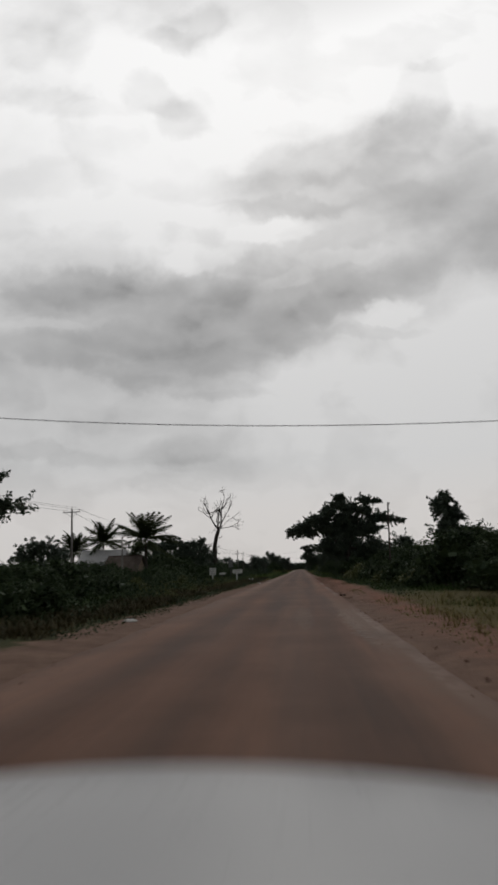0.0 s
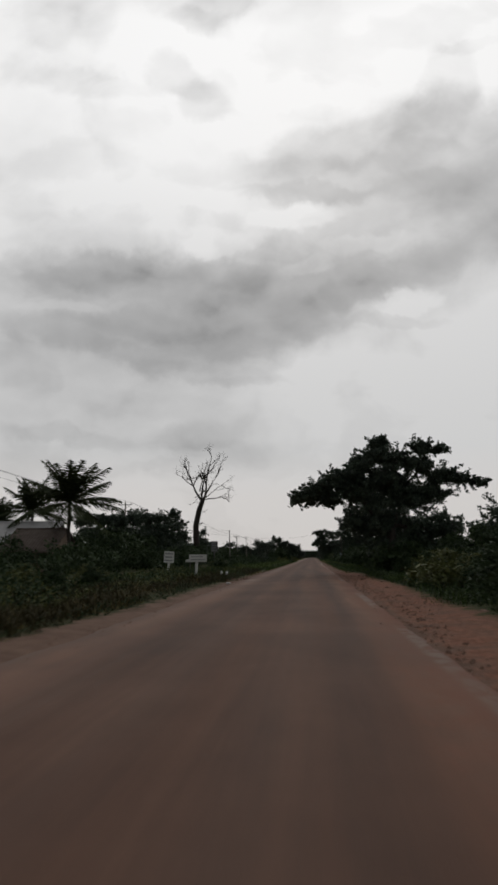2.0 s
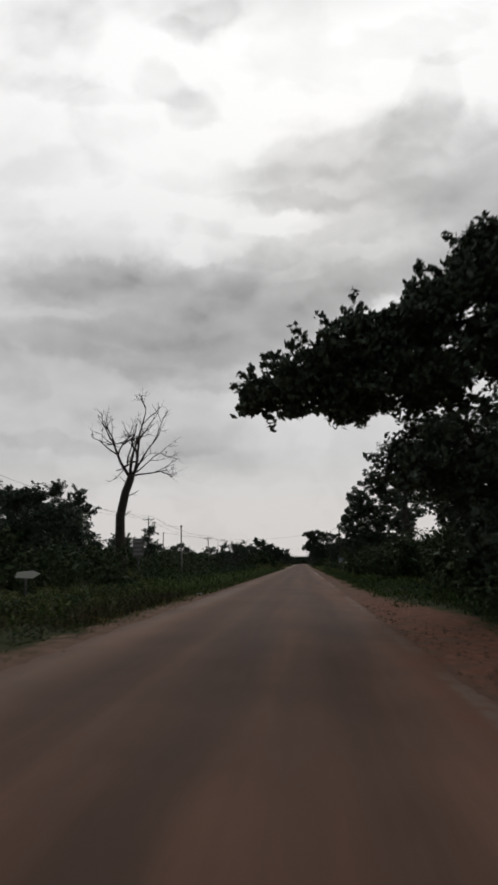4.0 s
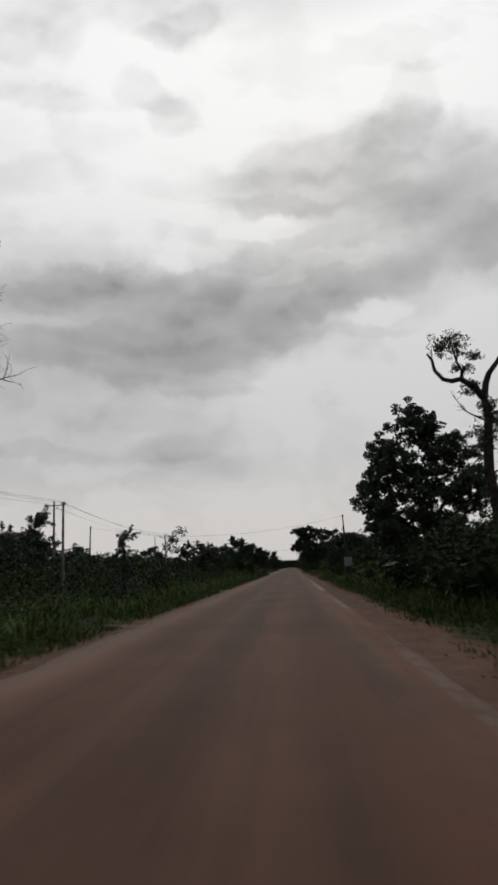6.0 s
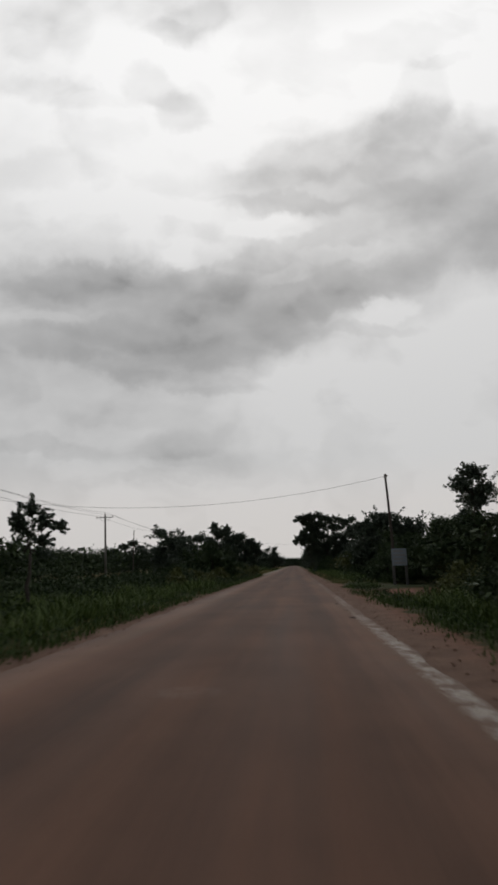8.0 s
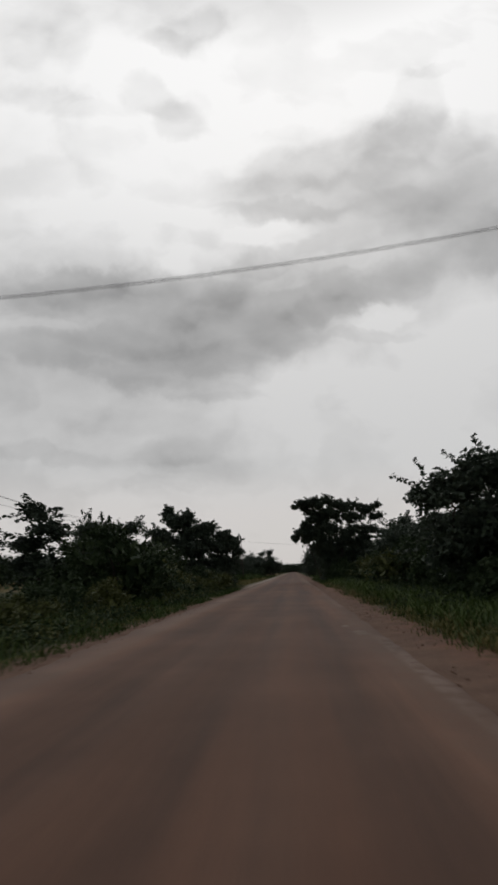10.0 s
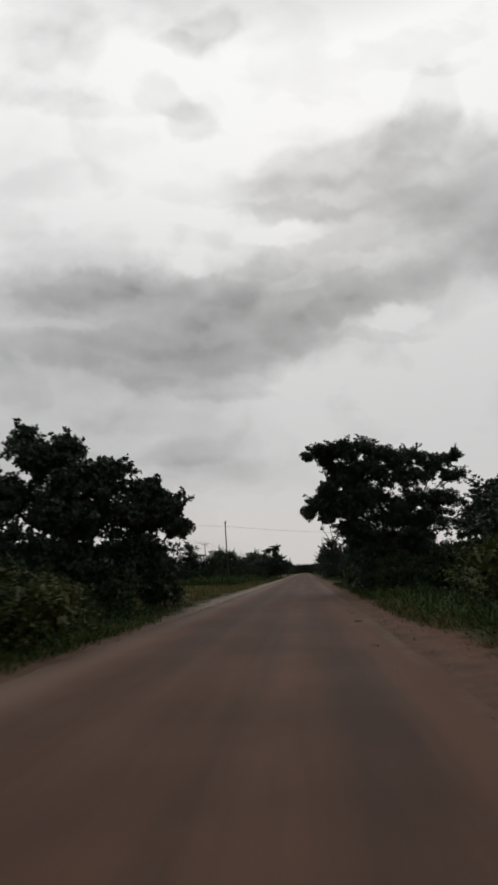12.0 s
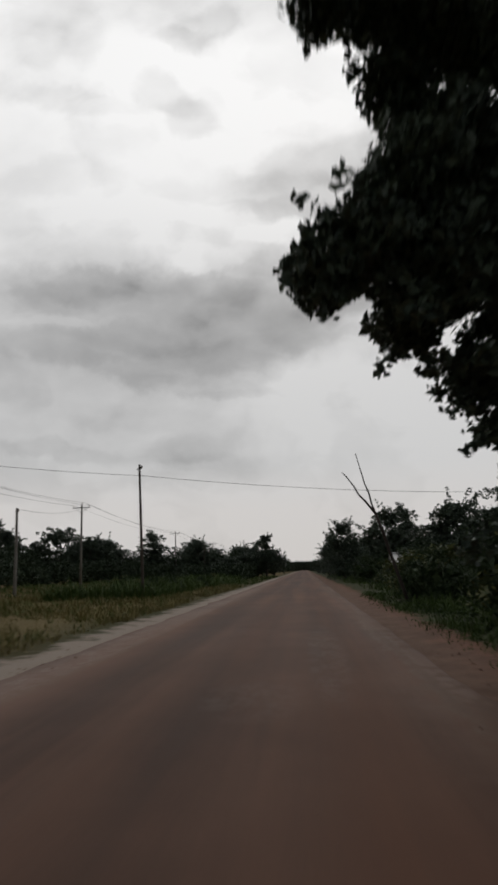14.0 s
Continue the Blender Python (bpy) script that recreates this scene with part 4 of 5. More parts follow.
# ---------------------------------------------------------------- palms
def palm_tree(at, trunk_height, reach, seed, label):
    rng = np.random.default_rng(seed)
    root = thing("coconut_palm", label, "palm tree", pose(*at), "coconut palms")
    top = (rng.normal(0, .25), rng.normal(0, .25), trunk_height)
    child("trunk", tubes("trunk", [(bend((0, 0, -.3), top, 8, .08, rng), np.linspace(.24, .15, 9))], BARK, 9), root)
    for k in range(30):
        turn, rise = 2 * math.pi * k * 11 / 30 + rng.normal(0, .2), -.42 + 1.9 * (k / 29) ** .7 + rng.normal(0, .15)
        out, length = np.array([math.cos(turn), math.sin(turn), 0]), reach * rng.uniform(.85, 1.1)
        spine = []
        for j in range(9):
            f = j / 8
            spine.append(np.array(top) + out * length * f * math.cos(rise * (1 - f * .28)) + np.array([0, 0, length * (math.sin(rise) * f - (.10 + .16 * math.cos(rise)) * f * f)]))
        points, faces = [], []
        for j in range(38):
            f = .10 + .90 * j / 37
            i = min(7, int(f * 8))
            p = spine[i] + (spine[i + 1] - spine[i]) * (f * 8 - i)
            along = spine[i + 1] - spine[i]
            along = along / np.linalg.norm(along)
            side = np.cross(along, (0, 0, 1))
            side /= np.linalg.norm(side) + 1e-9
            size = reach * .25 * math.sin(math.pi * (.12 + .8 * f)) + .1
            for s in (-1, 1):
                tip = p + (side * s * .75 + along * .55 + np.array([0, 0, -.42 + rng.normal(0, .14)])) * size
                b = len(points)
                points += [p - along * .07, p + along * .07, tip + along * .02, tip - along * .02]
                faces.append((b, b + 1, b + 2, b + 3))
        frond = child("frond", quads("frond", points, faces, LEAF_PALM), root)
        child("midrib", tubes("midrib", [([tuple(p) for p in spine], np.linspace(.045, .01, 9))], LEAF_PALM, 5), frond)
    return root


palm_tree((-23.0, 85.2, 0), 6.6, 5.0, 41, "coconut palm with a full crown beside a tin-roofed house")
palm_tree((-36.0, 103, 0), 7.4, 4.4, 42, "coconut palm behind a tin-roofed house")
palm_tree((-43, 106, 0), 6.0, 4.2, 43, "coconut palm at the edge of the yard")


# ---------------------------------------------------------------- bushes, built once each and set out along the verges
def bush_kind(name, label, lobes, seed, material, leaf, per, spread):
    rng = np.random.default_rng(seed)
    root = thing(name, label, "bush", pose(0, 0, 0), "verge bushes")
    for x, y, z, rx, ry, rz, count in lobes:
        child("stem", tubes("stem", [(bend((x * .2, y * .2, -.1), (x, y, z + rz * .5), 4, .08, rng), np.linspace(.045, .012, 5))], BARK, 5), root)
    child("foliage", leaf_mesh("foliage", lobe_points(lobes, rng, .45, .8), per, spread, leaf, material, rng, .2, .45), root)
    child("inner_foliage", core_mesh("inner_foliage", lobes, .74, material, rng), root)
    return root


KINDS = [
    bush_kind("bush", "dense dark green bush on the road verge", ((0, 0, 1.0, 1.3, 1.2, .95, 90), (-.9, .2, .7, .8, .9, .7, 45), (.9, -.1, .8, .9, .9, .7, 45), (.2, .1, 1.7, .7, .7, .45, 35)), 51, LEAF_BUSH, .125, 16, .17),
    bush_kind("bush", "ragged dark green bush on the road verge", ((-.3, 0, 1.2, 1.1, 1.1, 1.0, 80), (.8, .1, .9, 1.0, .9, .8, 55), (-1.1, 0, .6, .7, .8, .55, 35), (-.5, 0, 2.1, .35, .35, .4, 16), (.7, .1, 1.9, .3, .3, .4, 12)), 52, LEAF_BUSH, .13, 16, .17),
    bush_kind("bush", "olive green thicket beside the road", ((0, 0, .8, 1.6, 1.2, .75, 95), (-1.1, 0, .9, .6, .7, .7, 35), (1.1, .1, .7, .8, .8, .65, 40), (.3, 0, 1.5, .5, .5, .5, 20)), 53, LEAF_OLIVE, .12, 16, .17),
    bush_kind("bush", "tall shrub with upright leafy shoots", ((0, 0, 1.0, .9, .9, .9, 60), (-.4, 0, 1.9, .5, .5, .7, 30), (.5, .1, 1.7, .45, .5, .7, 28), (.1, 0, 2.6, .3, .3, .5, 16), (-.7, 0, 2.5, .18, .2, .4, 8)), 54, LEAF_BUSH, .13, 14, .15),
]


def set_bush(kind, x, y, height, wide, turn):
    """A copy of a bush, brought to a height."""
    s = height / (2.15, 2.5, 2.0, 3.1)[kind]
    copy_thing(KINDS[kind], pose(x, y, 0, 0, 0, turn) @ Matrix.Diagonal((s * wide, s * wide, s, 1)))


rng = np.random.default_rng(60)


THICKET = []


def bush_row(y0, y1, x0, x1, low, high, step, kinds=(0, 1, 2, 3), far=False):
    """Bushes at uneven steps along the road, between two distances from it; far ones go into the joined thickets."""
    y = y0
    while y < y1:
        h = rng.uniform(low, high)
        row = (int(rng.choice(kinds)), rng.uniform(x0, x1), y, h, rng.uniform(1.0, 1.5) if h < 3 else rng.uniform(.9, 1.2), rng.uniform(0, 360))
        if far:
            THICKET.append(row)
        else:
            set_bush(*row)
        y += step * rng.uniform(.6, 1.4)


# left of the road
bush_row(8, 42, -15, -12, 1.9, 2.6, 3.0, (0, 1))
bush_row(30, 62, -24, -17, 1.8, 2.6, 3.2, (0, 1, 3), True)
bush_row(0, 60, -44, -28, 3.0, 4.4, 3.0, (0, 1), True)
bush_row(10, 68, -13.5, -10, .8, 1.5, 2.4, (2, 0, 1))
bush_row(92, 100, -13.5, -10, .8, 1.5, 2.4, (2, 0, 1))
bush_row(66, 110, -26, -16, 1.8, 3.0, 2.4, (0, 1, 3), True)
bush_row(60, 112, -52, -28, 2.8, 4.4, 1.4, (0, 1), True)
bush_row(98, 112, -30, -20, 4.4, 6.0, 1.0, (0, 1), True)
bush_row(76, 92, -25, -18, 2.0, 3.0, 1.0, (0, 1), True)
bush_row(86, 124, -19, -14.5, 2.2, 3.6, 2.4, (0, 1, 3), True)
bush_row(168, 200, -9.5, -6.8, .8, 1.6, 1.6, (2, 2, 0))
bush_row(118, 152, -22, -13, 1.7, 2.6, 1.8, (0, 1, 2), True)
bush_row(122, 205, -38, -20, 3.0, 4.6, 1.5, (0, 1, 3), True)
bush_row(150, 194, -17, -9.5, .7, 1.2, 1.6, (0, 1, 2), True)
bush_row(195, 205, -16, -11, 1.9, 2.9, 1.2, (0, 1, 3), True)
bush_row(190, 214, -12, -8.0, 2.6, 4.2, 2.0, (0, 1, 2, 3))
bush_row(196, 212, -7.6, -6.2, 1.1, 1.9, 1.8, (2, 2, 0))
bush_row(205, 223, -8.6, -6.4, 1.2, 2.2, 1.8, (0, 1))
bush_row(226, 340, -66, -38, 3.8, 6.4, .8, (0, 1), True)
bush_row(330, 350, -80, -14, 4.2, 7.0, .4, (0, 1), True)
bush_row(296, 338, -16, -8.5, 1.4, 2.8, 1.0, (0, 1, 2), True)
bush_row(270, 340, -34, -26, 2.0, 3.6, 1.4, (0, 1), True)
bush_row(300, 420, -30, -10, 1.9, 3.6, 1.3, (0, 1, 3), True)
bush_row(400, 660, -30, -7, 3.0, 6.4, 2.4, (0, 1, 3), True)
bush_row(870, 940, -60, 60, 7.0, 10.0, .5, (0, 1), True)
bush_row(880, 930, -9, 9, 8.0, 11.0, 1.2, (0, 1), True)
bush_row(640, 860, -30, -6, 4.0, 7.0, 2.4, (0, 1), True)
bush_row(640, 860, 5, 22, 4.0, 7.5, 2.4, (0, 1), True)
bush_row(340, 420, -44, -16, 3.4, 5.6, .8, (0, 1), True)
# right of the road
bush_row(22, 76, 8.6, 11.5, 2.6, 3.8, 2.0, (0, 1))
bush_row(20, 78, 13, 20, 3.0, 4.3, 1.5, (0, 1, 3), True)
bush_row(34, 78, 6.0, 7.6, 1.0, 2.0, 2.2, (0, 1, 2))
bush_row(78, 124, 5.6, 9.0, 2.2, 3.6, 2.0, (0, 1))
bush_row(100, 128, 9.0, 16, 3.4, 4.6, 1.6, (0, 1), True)
bush_row(122, 154, 5.8, 8.6, 1.1, 1.9, 1.8, (0, 2))
bush_row(126, 158, 9.5, 18, 2.8, 4.4, 1.4, (0, 1, 3), True)
bush_row(166, 192, 9.2, 14, 3.6, 5.0, 1.8, (0, 1))
bush_row(172, 196, 6.6, 8.2, 1.4, 2.6, 2.2, (0, 1))
bush_row(194, 232, 8.0, 12.0, 2.6, 3.8, 1.9, (0, 1, 2))
bush_row(196, 240, 13, 22, 3.8, 5.6, 1.6, (0, 1, 3), True)
bush_row(238, 300, 6.6, 9.4, 1.6, 3.0, 2.0, (0, 1, 2, 3))
bush_row(246, 330, 9.5, 18, 3.4, 5.4, 1.5, (0, 1, 3), True)
bush_row(300, 660, 6.4, 18, 3.4, 7.0, 2.0, (0, 1, 3), True)
for x, y, h, k in ((-9.0, 262, 1.2, 0), (-10.6, 264, 1.1, 2), (-8.4, 266, 1.0, 1), (-12.2, 267, 1.3, 0), (-9.8, 270, 1.2, 1), (-8.2, 273, 1.1, 0), (-14.0, 272, 1.3, 2), (-11.2, 276, 1.2, 0), (-8.6, 280, 1.2, 1), (-13.0, 282, 1.4, 0), (-9.4, 287, 1.3, 2), (-6.5, 222, 1.7, 0), (-7.1, 224.6, 1.7, 1), (-8.2, 226.5, 1.6, 2), (5.2, 231, 2.2, 0), (5.9, 233.5, 2.8, 1), (5.0, 236, 2.0, 0), (5.4, 239, 2.6, 1), (4.9, 242.5, 2.3, 0), (6.3, 229, 2.2, 1), (6.6, 236.5, 3.2, 0), (6.4, 243, 3.0, 1), (-9.6, 17.2, 2.0, 0), (-8.9, 19.6, 1.8, 1), (-10.8, 15.8, 2.2, 0), (7.2, 262.5, 2.4, 0), (8.6, 264, 2.4, 1), (6.3, 266, 1.8, 0), (5.4, 252.5, 2.3, 1), (5.0, 255, 1.9, 0)):
    set_bush(k, x, y, h, 1.0, 40 * h)
for seed, (x, y, h, w) in enumerate(((4.9, 300, 7.6, 2.6), (8.2, 285, 7.5, 2.8), (5.2, 332, 7.0, 2.8), (12.6, 262, 6.4, 2.8), (9.6, 318, 6.5, 3.0), (-12, 372, 6.4, 3.2), (10.5, 250, 5.2, 2.6), (-14, 304, 5.6, 2.8))):
    tree("rounded dark roadside tree with foliage to the ground", (x, y, 0), h, .14, (
        (0, 0, h * .82, w * .6, w * .6, h * .16, 70), (-w * .45, 0, h * .62, w * .5, w * .6, h * .2, 70), (w * .45, .2, h * .58, w * .55, w * .6, h * .2, 70),
        (0, 0, h * .42, w * .95, w * .8, h * .25, 120), (0, 0, h * .18, w, w * .8, h * .18, 100)), 140 + seed, solid=.7, leaf=.2, per=20)
field = tree("dark rounded tree rising out of the roadside scrub", (-27, 128, 0), 6.6, .2, (
    (0, 0, 5.4, 1.5, 1.5, 1.0, 90), (-1.3, 0, 4.2, 1.3, 1.4, 1.0, 80), (1.3, .2, 4.0, 1.4, 1.4, 1.1, 80), (0, 0, 2.8, 2.2, 1.9, 1.5, 120)), 170, solid=.7, leaf=.24, per=16, group="field trees")
slim = tree("slim dark tree rising out of the roadside scrub", (-22, 146, 0), 7.0, .14, (
    (.2, 0, 6.2, .7, .7, .7, 40), (-.4, 0, 5.0, .9, .9, .7, 50), (.5, 0, 4.0, 1.1, 1.0, .8, 60), (0, 0, 2.6, 1.4, 1.3, 1.2, 80)), 171, solid=.62, leaf=.22, per=16, group="field trees")
for which, x, y, s, w in ((field, -31, 138, .9, 1.2), (slim, -26, 134, .8, 1.6), (field, -26, 158, .70, 1.1), (slim, -25, 165, .68, 1.7), (field, -29, 172, .72, 1.2), (slim, -27, 184, .62, 1.8), (field, -28, 192, .66, 1.0),
                          (slim, -15, 196, .85, 1.7), (field, -14.4, 203, .85, 1.0), (field, -27, 150, .9, 1.3), (slim, -38, 150, 1.1, 1.1), (field, -33, 166, 1.0, 1.2), (field, -36, 122, 1.0, 1.2), (slim, -13.8, 210, .85, 1.7), (field, -16.5, 212, .95, 1.1),
                          (field, -60, 318, 1.3, 1.3), (slim, -52, 326, 1.2, 1.9), (field, -33, 322, 1.1, 1.3), (slim, -27, 330, 1.2, 1.9), (field, -22, 342, 1.15, 1.3), (field, -14, 352, 1.0, 1.3), (slim, -11, 364, 1.2, 1.3), (field, -8.6, 337, .62, 1.5), (field, -6.0, 341, .55, 1.4), (field, -10.8, 333, .7, 1.5), (field, -12.8, 326, .6, 1.5), (field, -7.4, 372, .8, 1.3), (field, -9.5, 400, 1.2, 1.2), (field, -17, 390, 1.3, 1.3),
                          (slim, 14, 176, 1.0, 1.2), (field, 13.5, 205, 1.0, 1.2), (slim, 12.6, 216, .9, 1.2), (field, 15.5, 222, 1.1, 1.2), (field, 13, 278, 1.1, 1.2), (slim, 12, 296, 1.2, 1.2), (field, 8.5, 352, 1.15, 1.2), (field, 7.5, 392, 1.2, 1.3),
                          (field, 12.6, 232, 1.05, 1.2), (field, 11.2, 225, .9, 1.1), (slim, 14.6, 241, 1.2, 1.4), (field, 15.8, 234, 1.1, 1.2), (field, 14.5, 50, .72, 1.1), (field, 12.5, 70, .78, 1.1), (field, 13.6, 112, 1.0, 1.1), (slim, 15.5, 122, 1.0, 1.2)):
    copy_thing(which, pose(x, y, 0, 0, 0, x * 37 + y * 11) @ Matrix.Diagonal((s * w, s * w, s, 1)))
for k, root in enumerate(KINDS):
    root.matrix_world = pose(-20 - 3 * k, 20 - 2 * k, 0)


def thicket(name, label, rows, seed, leaf, spread, per, grain, material):
    """Bushes that stand too deep to be told apart, as one mesh of leaves."""
    r = np.random.default_rng(seed)
    shapes = ((0, 0, 1.0, 1.4, 1.3, 1.0, 40), (.5, .2, 1.6, .7, .7, .5, 16), (-.7, 0, 1.1, .9, .9, .9, 24))
    clumps, lumps = [], []
    for kind, x, y, h, wide, turn in rows:
        k = h / 2.15
        p = lobe_points(shapes, r, .4, grain * min(2.0, max(1.0, k * .8))) * [k * wide, k * wide, k * r.uniform(.85, 1.1)]
        a = radians(turn)
        lumps += [(x, y, h * .42, 1.4 * k * wide, 1.3 * k * wide, h * .42), (x + .4 * k, y, h * .72, .75 * k * wide, .75 * k * wide, h * .22)]
        clumps.append(np.stack([x + p[:, 0] * math.cos(a) - p[:, 1] * math.sin(a), y + p[:, 0] * math.sin(a) + p[:, 1] * math.cos(a), p[:, 2]], 1))
    me = leaf_mesh(name, np.concatenate(clumps), per, spread, leaf, material, r, .2, .6)
    ob = tagged(new(name, me), label, "thicket", kind="stuff")
    child("inner_foliage", core_mesh("inner_foliage", lumps, .90, material, r, 60 if leaf < .25 else 100), ob)
    return ob


thicket("thicket", "deep green thicket behind the verge bushes", [row for row in THICKET if row[1] < 0 and row[2] < (260 if row[1] > -24 else 220)], 61, .20, .27, 10, .55, LEAF_BUSH)
thicket("thicket", "deep green thicket behind the verge bushes", [row for row in THICKET if row[1] > 0 and row[2] < 260], 62, .20, .27, 10, .55, LEAF_BUSH)
# The far woods wear the leaf colour with shade toned in.
thicket("far_woods", "far dark green trees along the road", [row for row in THICKET if (260 if row[1] > -24 else 220) <= row[2] < 600], 63, .30, .28, 6, .42, LEAF_FAR_SHADE)
thicket("far_woods", "far dark green trees closing the end of the road", [row for row in THICKET if row[2] >= 600], 64, .9, 1.1, 7, .4, LEAF_FAR_SHADE)


# ---------------------------------------------------------------- grass
def grass(name, label, strips, count, low, high, material, seed):
    """Tufts of bent blades, thinned by patches, on strips of the verge: rows of (x0, x1, y0, y1)."""
    rng = np.random.default_rng(seed)
    areas = np.array([(b - a) * (d - c) for a, b, c, d in strips], float)
    which = rng.choice(len(strips), count, p=areas / areas.sum())
    s = np.array(strips, float)[which]
    x = s[:, 0] + (s[:, 1] - s[:, 0]) * rng.random(count)
    y = s[:, 2] + (s[:, 3] - s[:, 2]) * rng.random(count)
    patch = np.sin(x * 1.1 + 2 * np.sin(y * .31)) + np.sin(y * .83 + x * .4) + rng.normal(0, .8, count)
    keep = patch > -.9
    x, y, patch = x[keep], y[keep], patch[keep]
    n = len(x)
    height = rng.uniform(low, high, n) * (1 + .18 * np.clip(patch, -1, 2))
    blades = 4
    X, Y, H = np.repeat(x, blades), np.repeat(y, blades), np.repeat(height, blades) * rng.uniform(.6, 1.15, n * blades)
    a, lean = rng.uniform(0, 2 * np.pi, n * blades), rng.uniform(.15, .9, n * blades)
    bx, by = X + rng.normal(0, .09, len(X)), Y + rng.normal(0, .09, len(X))
    wide = .008 + .014 * H
    cx, cy = np.cos(a), np.sin(a)
    def row(f, w):
        out = lean * H * f * f
        mid = np.stack([bx + cx * out, by + cy * out, H * f * (1 - .25 * lean * f)], 1)
        side = np.stack([-cy * wide * w, cx * wide * w, 0 * cx], 1)
        return mid - side, mid + side
    rows = [row(0, 1), row(.55, .9), row(1, .12)]
    points = np.stack([p for pair in rows for p in pair], 1).reshape(-1, 3)
    base = (np.arange(len(X)) * 6)[:, None]
    faces = np.concatenate([base + [0, 1, 3, 2], base + [2, 3, 5, 4]])
    return tagged(new(name, quads(name, points, faces, material)), label, "grass", kind="stuff")


grass("grass", "thick dark green grass on the road verges", [(-9.5, -6.0, 76, 120), (-9, -5.8, 120, 220), (4.4, 8, 30, 85), (4.1, 8, 85, 150), (4.2, 7.5, 172, 232), (4.2, 7, 232, 262)], 17000, .22, .5, GRASS_GREEN, 71)
grass("grass", "thick dark green grass along the far verges", [(-12, -5.1, 276, 340), (-12, -9.5, 14, 120), (-30, -16, 260, 330), (4.1, 6.8, 262, 340)], 6000, .30, .6, GRASS_GREEN, 75)
grass("grass", "green grass creeping up to the asphalt edge", [(-5.6, -4.6, 92, 214)], 5200, .07, .26, GRASS_GREEN, 96)
grass("grass", "dull brownish grass on the road verge", [(-9.5, -6.3, 13, 40), (-9.5, -5.5, 40, 66), (-9.5, -5.2, 66, 92), (-9.5, -6.0, 13, 66)], 13500, .12, .44, GRASS_DULL, 95)
grass("grass", "short green grass along the road edges", [(-6.4, -5.2, 76, 222), (2.9, 4.4, 84, 260), (5, 14, 4, 30)], 8200, .07, .22, GRASS_GREEN, 72)
grass("grass", "short dry grass along the road edges", [(-6.4, -5.5, 36, 66), (-6.8, -6.0, 14, 36), (-6.2, -4.9, 76, 222)], 3200, .06, .18, GRASS_DRY, 79)
grass("grass", "even green grass beside the dirt shoulder", [(3.25, 5.2, 86, 156), (3.25, 5.2, 166, 262)], 10000, .10, .30, GRASS_GREEN, 88)
grass("grass", "even yellowish grass beside the dirt shoulder", [(3.2, 5.8, 172, 226)], 5200, .10, .32, GRASS_DRY, 89)
grass("grass", "tall lush green grass on the road verge", [(-11, -5.5, 92, 176), (4.2, 7.5, 100, 156), (3.6, 6.4, 176, 228)], 18500, .25, .66, GRASS_LUSH, 90)
grass("grass", "patchy short grass creeping over the dirt shoulder", [(3.7, 4.6, 24, 84), (2.7, 3.4, 84, 260), (2.9, 4.6, 4, 40), (-5.3, -4.6, 66, 222)], 2400, .03, .10, GRASS_GREEN, 85)
grass("grass", "patchy short dry grass on the dirt shoulder", [(3.0, 5.0, 0, 40), (2.8, 3.6, 170, 230)], 1500, .03, .12, GRASS_DRY, 86)
grass("grass", "dry yellowish grass on the open verge", [(-30, -16, 224, 300), (-13, -6, 40, 64), (3.4, 12, -8, 26), (4.2, 8, 188, 226)], 11000, .12, .36, GRASS_DRY, 73)
grass("grass", "short yellowing lawn beside the dirt shoulder", [(3.9, 13, 6, 30)], 9000, .05, .14, GRASS_DRY, 94)
grass("grass", "thick yellowing grass on the open field edge", [(-16, -5.4, 226, 282)], 15000, .14, .36, GRASS_DRY, 91)
grass("grass", "tall green grass before the far pole line", [(-13, -7.5, 256, 306)], 7000, .55, 1.0, GRASS_GREEN, 93)
grass("grass", "green grass mixed into the open field edge", [(-16, -5.6, 222, 290)], 3600, .16, .38, GRASS_LUSH, 92)


def undergrowth(name, label, strips, count, high, material, seed, leaf=.12):
    """Low leafy weeds, in drifts, on strips of the verge."""
    r = np.random.default_rng(seed)
    areas = np.array([(b - a) * (d - c) for a, b, c, d in strips], float)
    s = np.array(strips, float)[r.choice(len(strips), count, p=areas / areas.sum())]
    x = s[:, 0] + (s[:, 1] - s[:, 0]) * r.random(count)
    y = s[:, 2] + (s[:, 3] - s[:, 2]) * r.random(count)
    drift = np.clip(.5 + .3 * np.sin(x * .9 + 2 * np.sin(y * .23)) + .3 * np.sin(y * .61 + x * .5) + r.normal(0, .2, count), .1, 1.3)
    z = high * drift * r.uniform(.15, 1.0, count)
    return tagged(new(name, leaf_mesh(name, np.stack([x, y, z], 1), 8, .15, leaf, material, r, .1, .5)), label, "weeds", kind="stuff")


undergrowth("weeds", "low leafy creepers at the edge of the dirt shoulder", [(4.3, 5.2, 26, 84), (3.5, 4.6, 84, 262), (-6.2, -5.2, 13, 222)], 5200, .22, LEAF_BUSH, 87, .08)
undergrowth("weeds", "leafy green weeds along the road verges", [(-11, -7.5, 13, 95), (-9.5, -5.4, 172, 216), (4.4, 8, 34, 100), (4.4, 7.5, 172, 240)], 9500, .6, LEAF_BUSH, 76, .13)
undergrowth("weeds", "olive leafy weeds and creepers on the verges", [(-14, -7, 30, 95), (-9, -5.6, 172, 212)], 4500, .5, LEAF_OLIVE, 77, .14)
undergrowth("weeds", "tall leafy weeds before the bushes", [(-15, -9, 14, 60), (-13, -7.5, 100, 210), (6, 9, 120, 158), (5.5, 8, 238, 290)], 6500, 1.4, LEAF_BUSH, 78, .18)


